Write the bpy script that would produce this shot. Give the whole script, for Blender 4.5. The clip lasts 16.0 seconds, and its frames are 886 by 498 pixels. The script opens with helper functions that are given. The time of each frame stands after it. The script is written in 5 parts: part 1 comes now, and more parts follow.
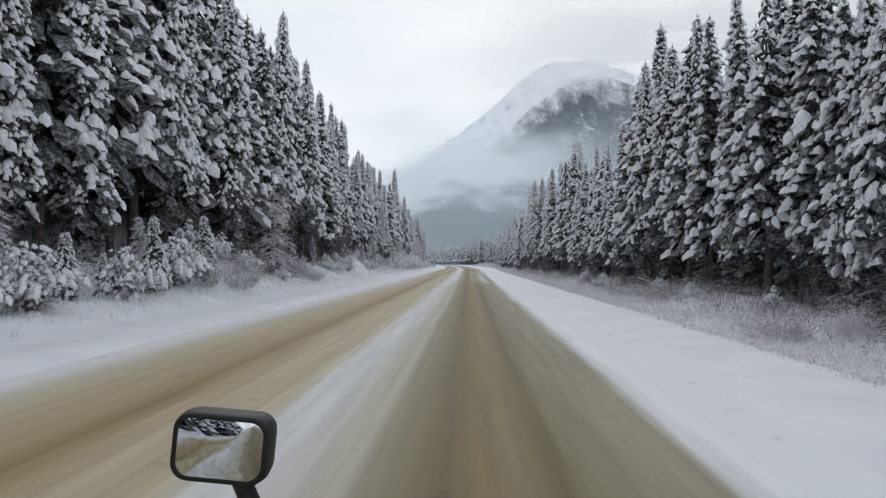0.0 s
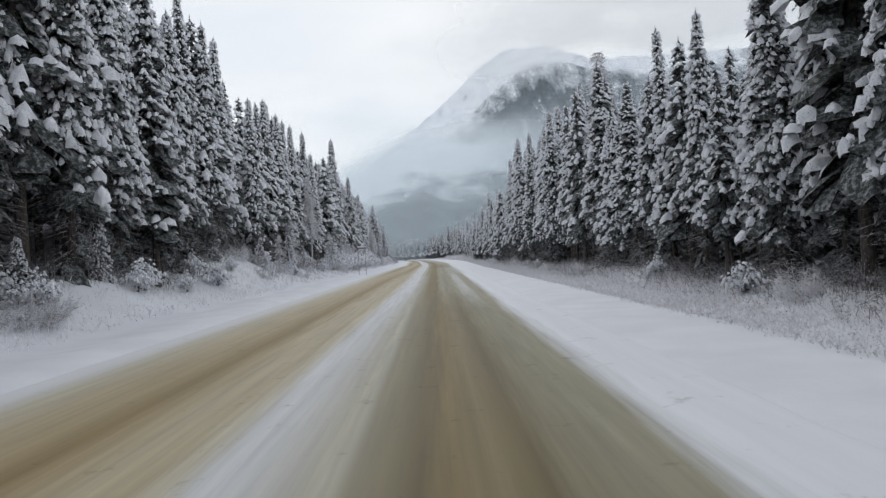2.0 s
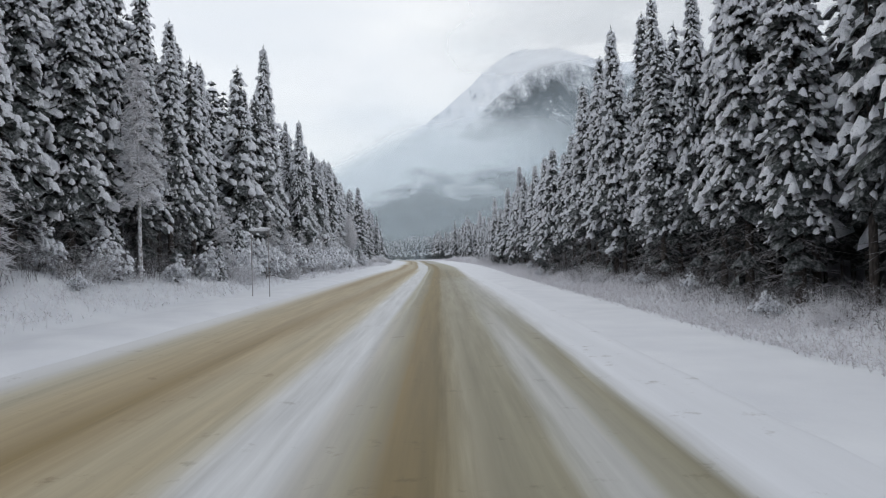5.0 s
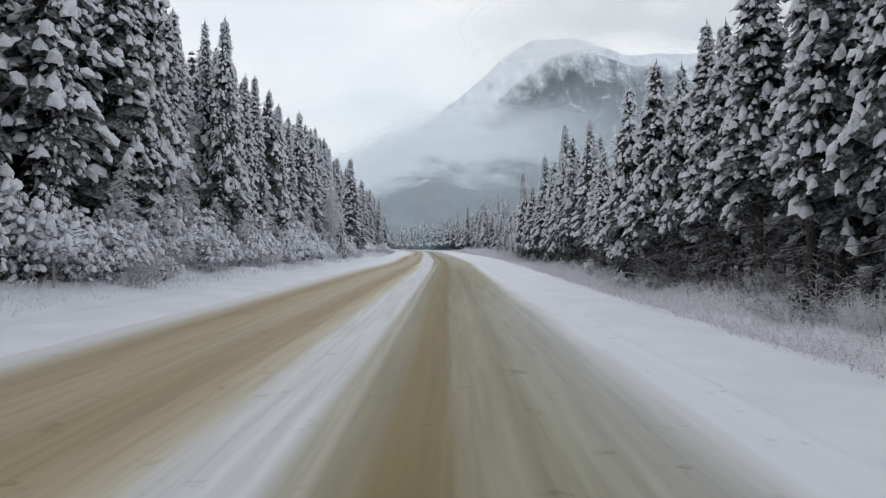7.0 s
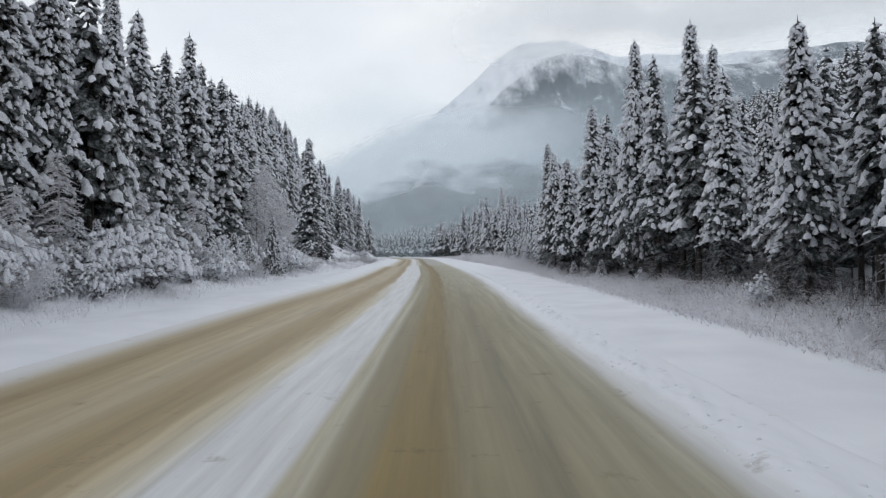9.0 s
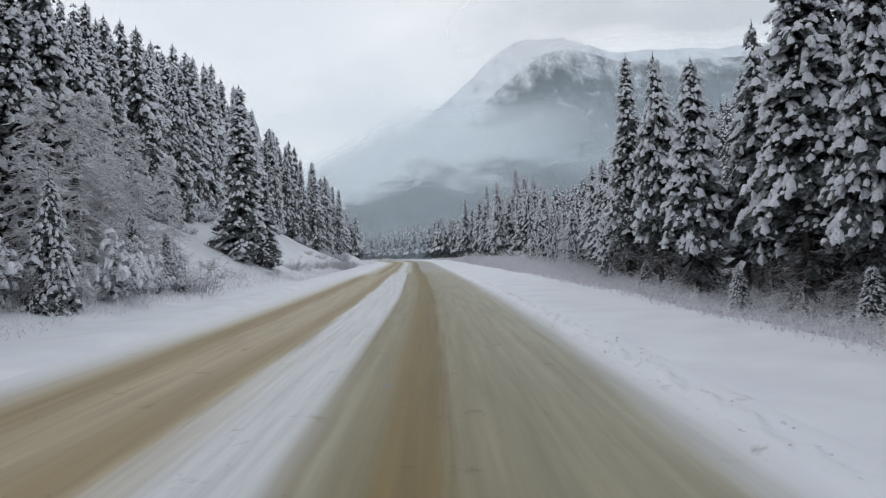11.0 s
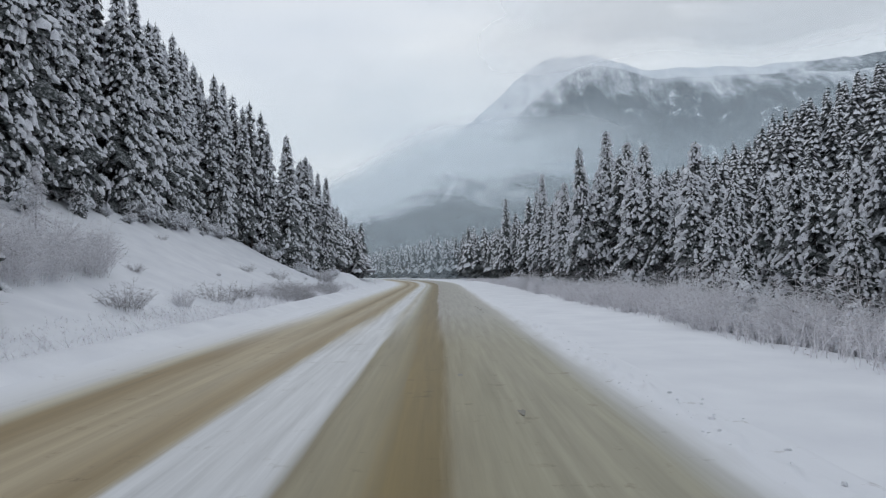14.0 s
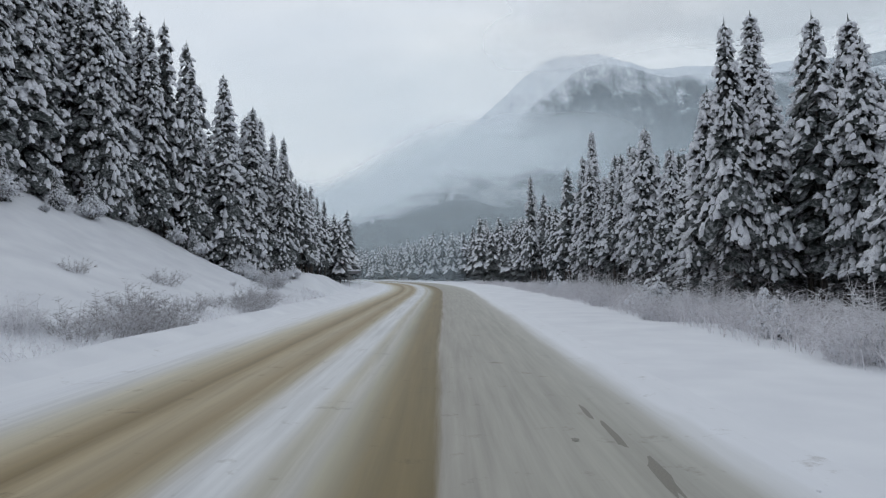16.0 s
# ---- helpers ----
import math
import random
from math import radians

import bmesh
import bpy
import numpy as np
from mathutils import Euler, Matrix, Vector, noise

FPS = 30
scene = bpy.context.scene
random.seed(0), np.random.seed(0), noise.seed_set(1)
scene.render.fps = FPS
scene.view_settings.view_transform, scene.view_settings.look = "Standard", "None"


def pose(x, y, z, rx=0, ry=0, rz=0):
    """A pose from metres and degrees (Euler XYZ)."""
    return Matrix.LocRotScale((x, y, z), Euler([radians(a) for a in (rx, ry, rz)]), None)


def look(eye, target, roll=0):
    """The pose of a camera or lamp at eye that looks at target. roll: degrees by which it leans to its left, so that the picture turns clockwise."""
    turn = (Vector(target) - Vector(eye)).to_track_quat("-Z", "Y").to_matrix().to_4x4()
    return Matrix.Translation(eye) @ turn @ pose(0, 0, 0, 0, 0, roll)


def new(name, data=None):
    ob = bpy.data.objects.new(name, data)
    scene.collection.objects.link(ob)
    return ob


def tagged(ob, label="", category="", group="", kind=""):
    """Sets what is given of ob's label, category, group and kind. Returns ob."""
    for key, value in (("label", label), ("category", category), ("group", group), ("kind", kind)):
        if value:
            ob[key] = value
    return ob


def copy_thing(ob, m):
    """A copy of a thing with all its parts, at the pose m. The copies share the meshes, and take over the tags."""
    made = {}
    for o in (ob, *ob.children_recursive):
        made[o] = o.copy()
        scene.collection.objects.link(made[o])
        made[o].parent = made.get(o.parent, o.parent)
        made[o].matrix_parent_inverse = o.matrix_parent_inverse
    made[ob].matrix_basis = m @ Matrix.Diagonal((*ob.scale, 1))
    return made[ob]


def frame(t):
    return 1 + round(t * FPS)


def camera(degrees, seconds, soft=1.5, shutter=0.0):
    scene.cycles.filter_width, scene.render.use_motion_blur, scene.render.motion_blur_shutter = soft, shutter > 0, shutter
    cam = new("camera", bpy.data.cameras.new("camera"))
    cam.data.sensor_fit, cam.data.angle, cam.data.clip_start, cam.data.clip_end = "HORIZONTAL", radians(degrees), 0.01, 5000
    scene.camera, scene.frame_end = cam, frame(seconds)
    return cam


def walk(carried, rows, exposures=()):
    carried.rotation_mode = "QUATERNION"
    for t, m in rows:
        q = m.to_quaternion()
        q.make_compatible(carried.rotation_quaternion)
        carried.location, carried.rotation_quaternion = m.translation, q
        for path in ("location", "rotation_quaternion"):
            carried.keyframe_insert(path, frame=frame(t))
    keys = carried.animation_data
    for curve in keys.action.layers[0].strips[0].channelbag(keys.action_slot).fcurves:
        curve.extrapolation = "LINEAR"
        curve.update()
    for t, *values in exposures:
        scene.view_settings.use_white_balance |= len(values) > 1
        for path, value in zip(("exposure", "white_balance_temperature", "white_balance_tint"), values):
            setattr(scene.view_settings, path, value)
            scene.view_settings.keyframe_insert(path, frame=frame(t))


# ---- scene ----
cam = camera(67.7, 16.0, soft=1.25, shutter=0.0)
# seconds, place, and turn of the camera in the truck's cab
ROWS = [
    (0.0, 0.0, 0.0, 2.35, 91.1, -0.0, 2.27),
    (0.5, 0.0, 9.851, 2.35, 91.77, 0.067, 2.941),
    (1.0, 0.0, 19.622, 2.35, 90.99, -0.148, 2.187),
    (1.5, 0.0, 29.254, 2.35, 91.221, 2.381, 0.695),
    (2.0, 0.0, 38.725, 2.35, 90.481, 3.586, -0.632),
    (2.5, 0.0, 48.225, 2.35, 90.879, 2.897, -1.185),
    (3.0, 0.0, 57.557, 2.35, 90.98, 2.982, -0.393),
    (3.5, 0.0, 66.892, 2.35, 90.47, 1.795, -0.066),
    (4.0, 0.0, 76.121, 2.35, 90.549, 1.629, -0.289),
    (6.5, 0.0, 117.125, 2.35, 90.159, 0.753, 0.044),
    (7.0, 0.0, 125.769, 2.35, 89.709, -0.157, 0.527),
    (7.5, 0.0, 134.306, 2.35, 89.449, -0.113, -0.203),
    (8.0, 0.0, 142.843, 2.35, 89.779, 0.146, 0.402),
    (8.5, 0.0, 151.216, 2.35, 90.149, 0.295, -0.075),
    (9.0, 0.0, 159.616, 2.35, 90.219, 1.104, -0.009),
    (11.5, -0.052, 201.683, 2.35, 90.35, 2.206, -0.088),
    (12.0, -0.151, 210.135, 2.35, 90.67, 2.173, 0.061),
    (12.5, -0.301, 218.532, 2.35, 90.5, 1.959, -0.243),
    (13.0, -0.502, 226.902, 2.35, 90.97, 2.188, 0.852),
    (13.5, -0.748, 235.101, 2.35, 91.41, 1.405, 1.517),
    (14.0, -1.033, 243.052, 2.35, 91.93, 1.242, 2.164),
    (14.5, -1.369, 251.112, 2.35, 92.02, 0.518, 2.9),
    (15.0, -1.715, 259.035, 2.35, 91.52, 0.112, 2.682),
    (15.5, -2.067, 267.098, 2.35, 91.83, 0.646, 3.023),
    (16.0, -2.412, 274.995, 2.35, 92.01, 1.204, 2.573),
]
EXPOSURES = [(0.0, 0.14, 6560, 9), (9.0, 0.09, 6500, 9), (12.5, -0.04, 6380, 9), (16.0, -0.09, 6320, 8)]
walk(cam, [(t, pose(*rest)) for t, *rest in ROWS], EXPOSURES)

# ---- world and light ----
world = bpy.data.worlds.new("overcast_sky")
scene.world = world
world.use_nodes = True
wn = world.node_tree
wn.nodes.clear()


def wnode(kind, **inputs):
    n = wn.nodes.new(kind)
    for key, value in inputs.items():
        n.inputs[key].default_value = value
    return n


w_sky = wn.nodes.new("ShaderNodeTexSky")
w_sky.sky_type, w_sky.sun_disc = "NISHITA", False
w_sky.sun_elevation, w_sky.sun_rotation = radians(35), radians(-25)
w_coord = wn.nodes.new("ShaderNodeTexCoord")
w_map = wn.nodes.new("ShaderNodeMapping")
w_map.inputs["Scale"].default_value = (1.0, 1.0, 3.2)
w_map.inputs["Location"].default_value = (0.35, 0.1, 0.2)
w_noise = wnode("ShaderNodeTexNoise", Scale=2.4, Detail=3.0, Roughness=0.45, Distortion=0.2)
w_sep = wn.nodes.new("ShaderNodeSeparateXYZ")
w_low = wn.nodes.new("ShaderNodeMath")  # the cloud deck thins towards the horizon
w_low.operation = "MULTIPLY_ADD"
w_low.inputs[1].default_value, w_low.inputs[2].default_value = -0.085, 0.13
w_sum = wn.nodes.new("ShaderNodeMath")
w_ramp = wn.nodes.new("ShaderNodeValToRGB")
w_ramp.color_ramp.elements[0].position, w_ramp.color_ramp.elements[0].color = 0.30, (0.72, 0.775, 0.86, 1)
w_ramp.color_ramp.elements[1].position, w_ramp.color_ramp.elements[1].color = 0.70, (0.935, 0.955, 0.985, 1)
w_bg_cloud = wnode("ShaderNodeBackground", Strength=1.0)
w_bg_sky = wnode("ShaderNodeBackground", Strength=0.05)
w_mix = wnode("ShaderNodeMixShader", Fac=0.9)
w_out = wn.nodes.new("ShaderNodeOutputWorld")
for a, b in (
    (w_coord.outputs["Generated"], w_map.inputs["Vector"]), (w_map.outputs[0], w_noise.inputs["Vector"]),
    (w_map.outputs[0], w_sep.inputs[0]), (w_sep.outputs[2], w_low.inputs[0]), (w_noise.outputs["Fac"], w_sum.inputs[0]), (w_low.outputs[0], w_sum.inputs[1]), (w_sum.outputs[0], w_ramp.inputs[0]), (w_ramp.outputs[0], w_bg_cloud.inputs[0]), (w_sky.outputs[0], w_bg_sky.inputs[0]),
    (w_bg_sky.outputs[0], w_mix.inputs[1]), (w_bg_cloud.outputs[0], w_mix.inputs[2]), (w_mix.outputs[0], w_out.inputs[0]),
):
    wn.links.new(a, b)

sun = new("sun", bpy.data.lights.new("sun", "SUN"))
sun.data.energy, sun.data.angle, sun.data.color = 0.4, radians(40), (1.0, 0.96, 0.9)
sun.matrix_world = look((0, 0, 50), (22, -48, 14))


# ---- materials ----
def material(name):
    m = bpy.data.materials.new(name)
    m.use_nodes = True
    t = m.node_tree
    return m, t, t.nodes["Principled BSDF"], t.links.new


def tex(t, kind, vector=None, **inputs):
    n = t.nodes.new(kind)
    for key, value in inputs.items():
        n.inputs[key].default_value = value
    if vector is not None:
        t.links.new(vector, n.inputs["Vector"])
    return n


def ramp(t, source, *stops):
    n = t.nodes.new("ShaderNodeValToRGB")
    e = n.color_ramp.elements
    while len(e) < len(stops):
        e.new(0.5)
    for slot, (p, c) in zip(e, stops):
        slot.position, slot.color = p, (*c, 1)
    t.links.new(source, n.inputs[0])
    return n.outputs[0]


def bump(t, source, bsdf, strength, distance):
    n = t.nodes.new("ShaderNodeBump")
    n.inputs["Strength"].default_value, n.inputs["Distance"].default_value = strength, distance
    t.links.new(source, n.inputs["Height"])
    t.links.new(n.outputs[0], bsdf.inputs["Normal"])
    return n


def coords(t, which="Object"):
    return t.nodes.new("ShaderNodeTexCoord").outputs[which]


def world_coords(t):
    return t.nodes.new("ShaderNodeNewGeometry").outputs["Position"]


def maths(t, op, a, b=None):
    n = t.nodes.new("ShaderNodeMath")
    n.operation = op
    for slot, v in zip(n.inputs, (a, b)):
        if v is None:
            continue
        if isinstance(v, (int, float)):
            slot.default_value = v
        else:
            t.links.new(v, slot)
    return n.outputs[0]


def mixed(t, fac, a, b):
    n = t.nodes.new("ShaderNodeMix")
    n.data_type = "RGBA"
    for slot, v in zip((n.inputs[0], n.inputs[6], n.inputs[7]), (fac, a, b)):
        if isinstance(v, (int, float)):
            slot.default_value = v
        elif isinstance(v, tuple):
            slot.default_value = (*v, 1)
        else:
            t.links.new(v, slot)
    return n.outputs[2]


def make_snow(name, light, dark, scale, relief):
    m, t, b, link = material(name)
    p = world_coords(t)
    big = tex(t, "ShaderNodeTexNoise", p, Scale=scale, Detail=4.0)
    fine = tex(t, "ShaderNodeTexNoise", p, Scale=scale * 14, Detail=6.0, Roughness=0.65)
    link(ramp(t, big.outputs[0], (0.3, dark), (0.7, light)), b.inputs["Base Color"])
    b.inputs["Roughness"].default_value = 0.75
    b.inputs["Specular IOR Level"].default_value = 0.25
    both = maths(t, "ADD", maths(t, "MULTIPLY", big.outputs[0], 0.6), maths(t, "MULTIPLY", fine.outputs[0], 0.4))
    bump(t, both, b, 0.6, relief)
    return m


SNOW_GROUND = make_snow("packed_roadside_snow", (0.76, 0.77, 0.80), (0.67, 0.68, 0.72), 0.5, 0.06)


def make_clods():
    """Snow caught on boughs: needle tips break through it in places."""
    m, t, b, link = material("clinging_tree_snow")
    p = world_coords(t)
    big = tex(t, "ShaderNodeTexNoise", p, Scale=2.4, Detail=4.0)
    fine = tex(t, "ShaderNodeTexNoise", p, Scale=17.0, Detail=5.0, Roughness=0.7)
    base = ramp(t, big.outputs[0], (0.3, (0.76, 0.77, 0.82)), (0.7, (0.87, 0.88, 0.92)))
    tips = ramp(t, fine.outputs[0], (0.35, (0.7, 0.7, 0.7)), (0.44, (0, 0, 0)))
    link(mixed(t, tips, base, (0.10, 0.105, 0.10)), b.inputs["Base Color"])
    b.inputs["Roughness"].default_value = 0.8
    b.inputs["Specular IOR Level"].default_value = 0.2
    both = maths(t, "ADD", maths(t, "MULTIPLY", big.outputs[0], 0.5), maths(t, "MULTIPLY", fine.outputs[0], 0.5))
    bump(t, both, b, 0.9, 0.10)
    return m


SNOW_TREE = make_clods()


def make_foliage(name, light, dark):
    m, t, b, link = material(name)
    p = world_coords(t)
    n = tex(t, "ShaderNodeTexNoise", p, Scale=16.0, Detail=5.0, Roughness=0.7)
    frost = tex(t, "ShaderNodeTexNoise", p, Scale=5.0, Detail=5.0, Roughness=0.68)
    base = ramp(t, n.outputs[0], (0.32, dark), (0.7, light))
    fac = ramp(t, frost.outputs[0], (0.46, (0, 0, 0)), (0.64, (0.6, 0.6, 0.6)))
    link(mixed(t, fac, base, (0.6, 0.61, 0.64)), b.inputs["Base Color"])
    b.inputs["Roughness"].default_value = 0.7
    b.inputs["Specular IOR Level"].default_value = 0.2
    bump(t, n.outputs[0], b, 0.9, 0.06)
    return m


NEEDLES = make_foliage("dark_spruce_needles", (0.068, 0.080, 0.076), (0.028, 0.034, 0.033))


def make_bark():
    m, t, b, link = material("grey_brown_bark")
    p = coords(t)
    mp = t.nodes.new("ShaderNodeMapping")
    mp.inputs["Scale"].default_value = (1, 1, 0.25)
    link(p, mp.inputs["Vector"])
    n = tex(t, "ShaderNodeTexNoise", mp.outputs[0], Scale=14.0, Detail=5.0)
    link(ramp(t, n.outputs[0], (0.35, (0.035, 0.028, 0.024)), (0.68, (0.12, 0.10, 0.09))), b.inputs["Base Color"])
    b.inputs["Roughness"].default_value = 0.9
    bump(t, n.outputs[0], b, 0.8, 0.03)
    return m


BARK = make_bark()


def make_twig(name, bare, frosted, lo, hi):
    m, t, b, link = material(name)
    n = tex(t, "ShaderNodeTexNoise", world_coords(t), Scale=5.5, Detail=5.0, Roughness=0.65)
    link(ramp(t, n.outputs[0], (lo, bare), (hi, frosted)), b.inputs["Base Color"])
    b.inputs["Roughness"].default_value = 0.85
    return m


TWIG = make_twig("frosted_twigs", (0.16, 0.13, 0.12), (0.72, 0.72, 0.75), 0.36, 0.56)
RIME = make_twig("rime_furred_twigs", (0.52, 0.495, 0.515), (0.86, 0.855, 0.885), 0.34, 0.52)
BRUSH = make_twig("grey_frosted_brush", (0.42, 0.385, 0.395), (0.80, 0.79, 0.82), 0.34, 0.54)
DEAD = make_twig("dead_branches_dusted_with_snow", (0.065, 0.055, 0.05), (0.58, 0.575, 0.61), 0.43, 0.62)


def make_road():
    """Across the road the first texture axis is metres from the driving line, the second metres along."""
    m, t, b, link = material("sanded_compacted_snow_road")
    uv = coords(t, "UV")
    sep = t.nodes.new("ShaderNodeSeparateXYZ")
    link(uv, sep.inputs[0])
    mp = t.nodes.new("ShaderNodeMapping")
    mp.inputs["Scale"].default_value = (1.0, 0.035, 1.0)
    link(uv, mp.inputs["Vector"])
    drift = tex(t, "ShaderNodeTexNoise", mp.outputs[0], Scale=0.9, Detail=3.0)
    streak = tex(t, "ShaderNodeTexNoise", mp.outputs[0], Scale=4.5, Detail=6.0, Roughness=0.62)
    mott = tex(t, "ShaderNodeTexNoise", uv, Scale=1.3, Detail=7.0, Roughness=0.7)
    wob = maths(t, "ADD", maths(t, "MULTIPLY", maths(t, "SUBTRACT", drift.outputs[0], 0.5), 0.36),
                maths(t, "MULTIPLY", maths(t, "SUBTRACT", streak.outputs[0], 0.5), 0.3))
    u = maths(t, "ADD", sep.outputs[0], wob)
    fac = maths(t, "DIVIDE", maths(t, "ADD", u, 10.0), 14.0)

    def at(x):
        return (x + 10.0) / 14.0

    snow, strip, dusty, tan, brown, dark = (0.715, 0.725, 0.76), (0.60, 0.605, 0.615), (0.50, 0.465, 0.395), (0.375, 0.305, 0.20), (0.205, 0.15, 0.065), (0.145, 0.112, 0.052)
    olive, grey, pale = (0.245, 0.210, 0.132), (0.295, 0.274, 0.208), (0.345, 0.328, 0.268)

    def across(*stops):
        return ramp(t, fac, *((at(x), (c[0], 0.985 * c[1], 0.9 * c[2]) if c[0] - c[2] > 0.06 else c) for x, c in stops))

    def since(y0, y1):
        n = t.nodes.new("ShaderNodeClamp")
        link(maths(t, "DIVIDE", maths(t, "SUBTRACT", sep.outputs[1], y0), y1 - y0), n.inputs[0])
        return n.outputs[0]

    # the far lane, stretch by stretch along the road
    lane = across((-9.3, snow), (-8.5, (0.62, 0.615, 0.61)), (-7.8, dusty), (-6.7, (0.42, 0.35, 0.245)), (-5.9, (0.37, 0.295, 0.19)), (-5.2, (0.25, 0.185, 0.09)), (-4.7, (0.37, 0.295, 0.19)), (-4.1, (0.43, 0.375, 0.28)), (-3.4, (0.41, 0.35, 0.25)), (-3.0, dusty), (-2.65, (0.565, 0.565, 0.565)))
    lane_mid = across((-9.3, snow), (-8.6, (0.58, 0.57, 0.555)), (-8.0, (0.40, 0.34, 0.25)), (-7.4, (0.29, 0.225, 0.135)), (-6.6, tan), (-5.4, (0.39, 0.33, 0.24)), (-4.8, (0.31, 0.24, 0.14)), (-4.3, (0.27, 0.205, 0.115)), (-3.8, tan), (-3.3, dusty), (-2.9, strip))
    lane_late = across((-8.9, snow), (-8.0, (0.61, 0.605, 0.595)), (-7.5, dusty), (-7.0, (0.28, 0.215, 0.125)), (-6.6, (0.27, 0.205, 0.12)), (-6.0, (0.38, 0.315, 0.22)), (-4.9, (0.39, 0.33, 0.24)), (-4.2, (0.28, 0.215, 0.125)), (-3.85, (0.32, 0.26, 0.17)), (-3.65, strip))
    lane_end = across((-8.0, snow), (-7.2, (0.62, 0.615, 0.605)), (-6.5, dusty), (-5.7, (0.35, 0.285, 0.19)), (-5.25, (0.20, 0.152, 0.08)), (-4.9, (0.34, 0.275, 0.18)), (-4.5, (0.38, 0.32, 0.23)), (-3.9, (0.265, 0.205, 0.12)), (-3.5, (0.36, 0.31, 0.225)), (-3.1, (0.55, 0.54, 0.525)), (-2.8, strip))
    # the driving lane
    own = across((-2.3, (0.57, 0.572, 0.575)), (-1.85, (0.47, 0.455, 0.42)), (-1.5, (0.40, 0.38, 0.335)), (-1.3, (0.43, 0.41, 0.36)), (-1.1, (0.265, 0.24, 0.18)), (-0.75, (0.215, 0.185, 0.12)), (-0.35, dark), (0.1, brown), (0.5, (0.225, 0.18, 0.10)), (0.93, dark), (1.3, (0.225, 0.20, 0.135)), (2.0, (0.265, 0.245, 0.185)), (2.55, grey), (2.85, (0.60, 0.605, 0.62)), (3.1, snow))
    own_patched = across((-1.8, strip), (-1.5, (0.44, 0.42, 0.38)), (-1.0, (0.30, 0.275, 0.21)), (-0.7, brown), (-0.1, (0.165, 0.125, 0.055)), (0.15, (0.25, 0.215, 0.14)), (0.35, (0.33, 0.30, 0.23)), (0.55, (0.25, 0.23, 0.175)), (1.3, grey), (1.65, (0.46, 0.455, 0.43)), (2.0, (0.50, 0.495, 0.475)), (2.2, (0.33, 0.315, 0.265)), (2.65, grey), (2.95, (0.60, 0.605, 0.62)), (3.2, snow))
    own_mid = across((-1.85, strip), (-1.62, (0.36, 0.34, 0.28)), (-1.45, (0.43, 0.41, 0.365)), (-1.3, (0.27, 0.245, 0.185)), (-0.9, olive), (-0.7, (0.215, 0.16, 0.062)), (-0.1, (0.19, 0.142, 0.055)), (0.12, (0.265, 0.235, 0.165)), (0.7, (0.31, 0.288, 0.225)), (1.0, (0.25, 0.23, 0.175)), (1.4, (0.33, 0.315, 0.262)), (2.4, (0.37, 0.36, 0.315)), (2.8, (0.44, 0.435, 0.41)), (3.2, (0.58, 0.585, 0.595)), (3.5, snow))
    own_olive = across((-1.85, strip), (-1.65, (0.34, 0.31, 0.24)), (-1.45, (0.42, 0.395, 0.335)), (-1.28, (0.225, 0.20, 0.135)), (-0.9, (0.21, 0.178, 0.105)), (-0.7, (0.205, 0.148, 0.05)), (-0.1, (0.175, 0.127, 0.045)), (0.15, (0.215, 0.182, 0.11)), (0.7, (0.24, 0.21, 0.138)), (1.05, (0.185, 0.165, 0.115)), (1.4, (0.255, 0.228, 0.158)), (2.2, (0.285, 0.262, 0.195)), (2.7, (0.34, 0.32, 0.265)), (3.0, (0.55, 0.55, 0.55)), (3.3, snow))
    own_late = across((-1.98, strip), (-1.8, (0.235, 0.205, 0.14)), (-1.5, (0.28, 0.25, 0.18)), (-0.95, olive), (-0.75, (0.20, 0.147, 0.055)), (-0.05, (0.172, 0.126, 0.047)), (0.15, (0.275, 0.245, 0.175)), (0.8, grey), (1.6, (0.32, 0.30, 0.24)), (2.7, pale), (3.05, (0.43, 0.425, 0.40)), (3.35, (0.60, 0.605, 0.615)), (3.6, snow))
    own_end = across((-2.35, strip), (-2.0, (0.43, 0.41, 0.365)), (-1.75, (0.47, 0.455, 0.42)), (-1.4, (0.33, 0.305, 0.24)), (-1.05, (0.215, 0.175, 0.10)), (-0.75, (0.19, 0.145, 0.068)), (-0.25, (0.165, 0.127, 0.06)), (-0.08, (0.32, 0.30, 0.262)), (0.8, (0.345, 0.33, 0.288)), (2.4, (0.36, 0.348, 0.305)), (3.1, (0.42, 0.41, 0.375)), (3.4, (0.60, 0.605, 0.615)), (3.65, snow))
    far_side = mixed(t, since(262, 280), mixed(t, since(190, 215), mixed(t, since(105, 150), lane, lane_mid), lane_late), lane_end)
    near_side = mixed(t, since(264, 280), mixed(t, since(185, 212), mixed(t, since(150, 166), mixed(t, since(108, 126), mixed(t, since(66, 84), own, own_patched), own_mid), own_olive), own_late), own_end)
    half_way = t.nodes.new("ShaderNodeClamp")
    link(maths(t, "MULTIPLY", maths(t, "ADD", u, 2.6), 5.0), half_way.inputs[0])
    col = mixed(t, half_way.outputs[0], far_side, near_side)
    worn = ramp(t, streak.outputs[0], (0.3, (0.62, 0.62, 0.62)), (0.72, (1.25, 1.25, 1.25)))
    mul = t.nodes.new("ShaderNodeMix")
    mul.data_type, mul.blend_type = "RGBA", "MULTIPLY"
    link(mixed(t, ramp(t, fac, (at(-8.6), (0.1, 0.1, 0.1)), (at(-7.6), (0.5, 0.5, 0.5)), (at(2.6), (0.5, 0.5, 0.5)), (at(3.2), (0.08, 0.08, 0.08))), (0, 0, 0), (1, 1, 1)), mul.inputs[0])
    link(col, mul.inputs[6])
    link(worn, mul.inputs[7])
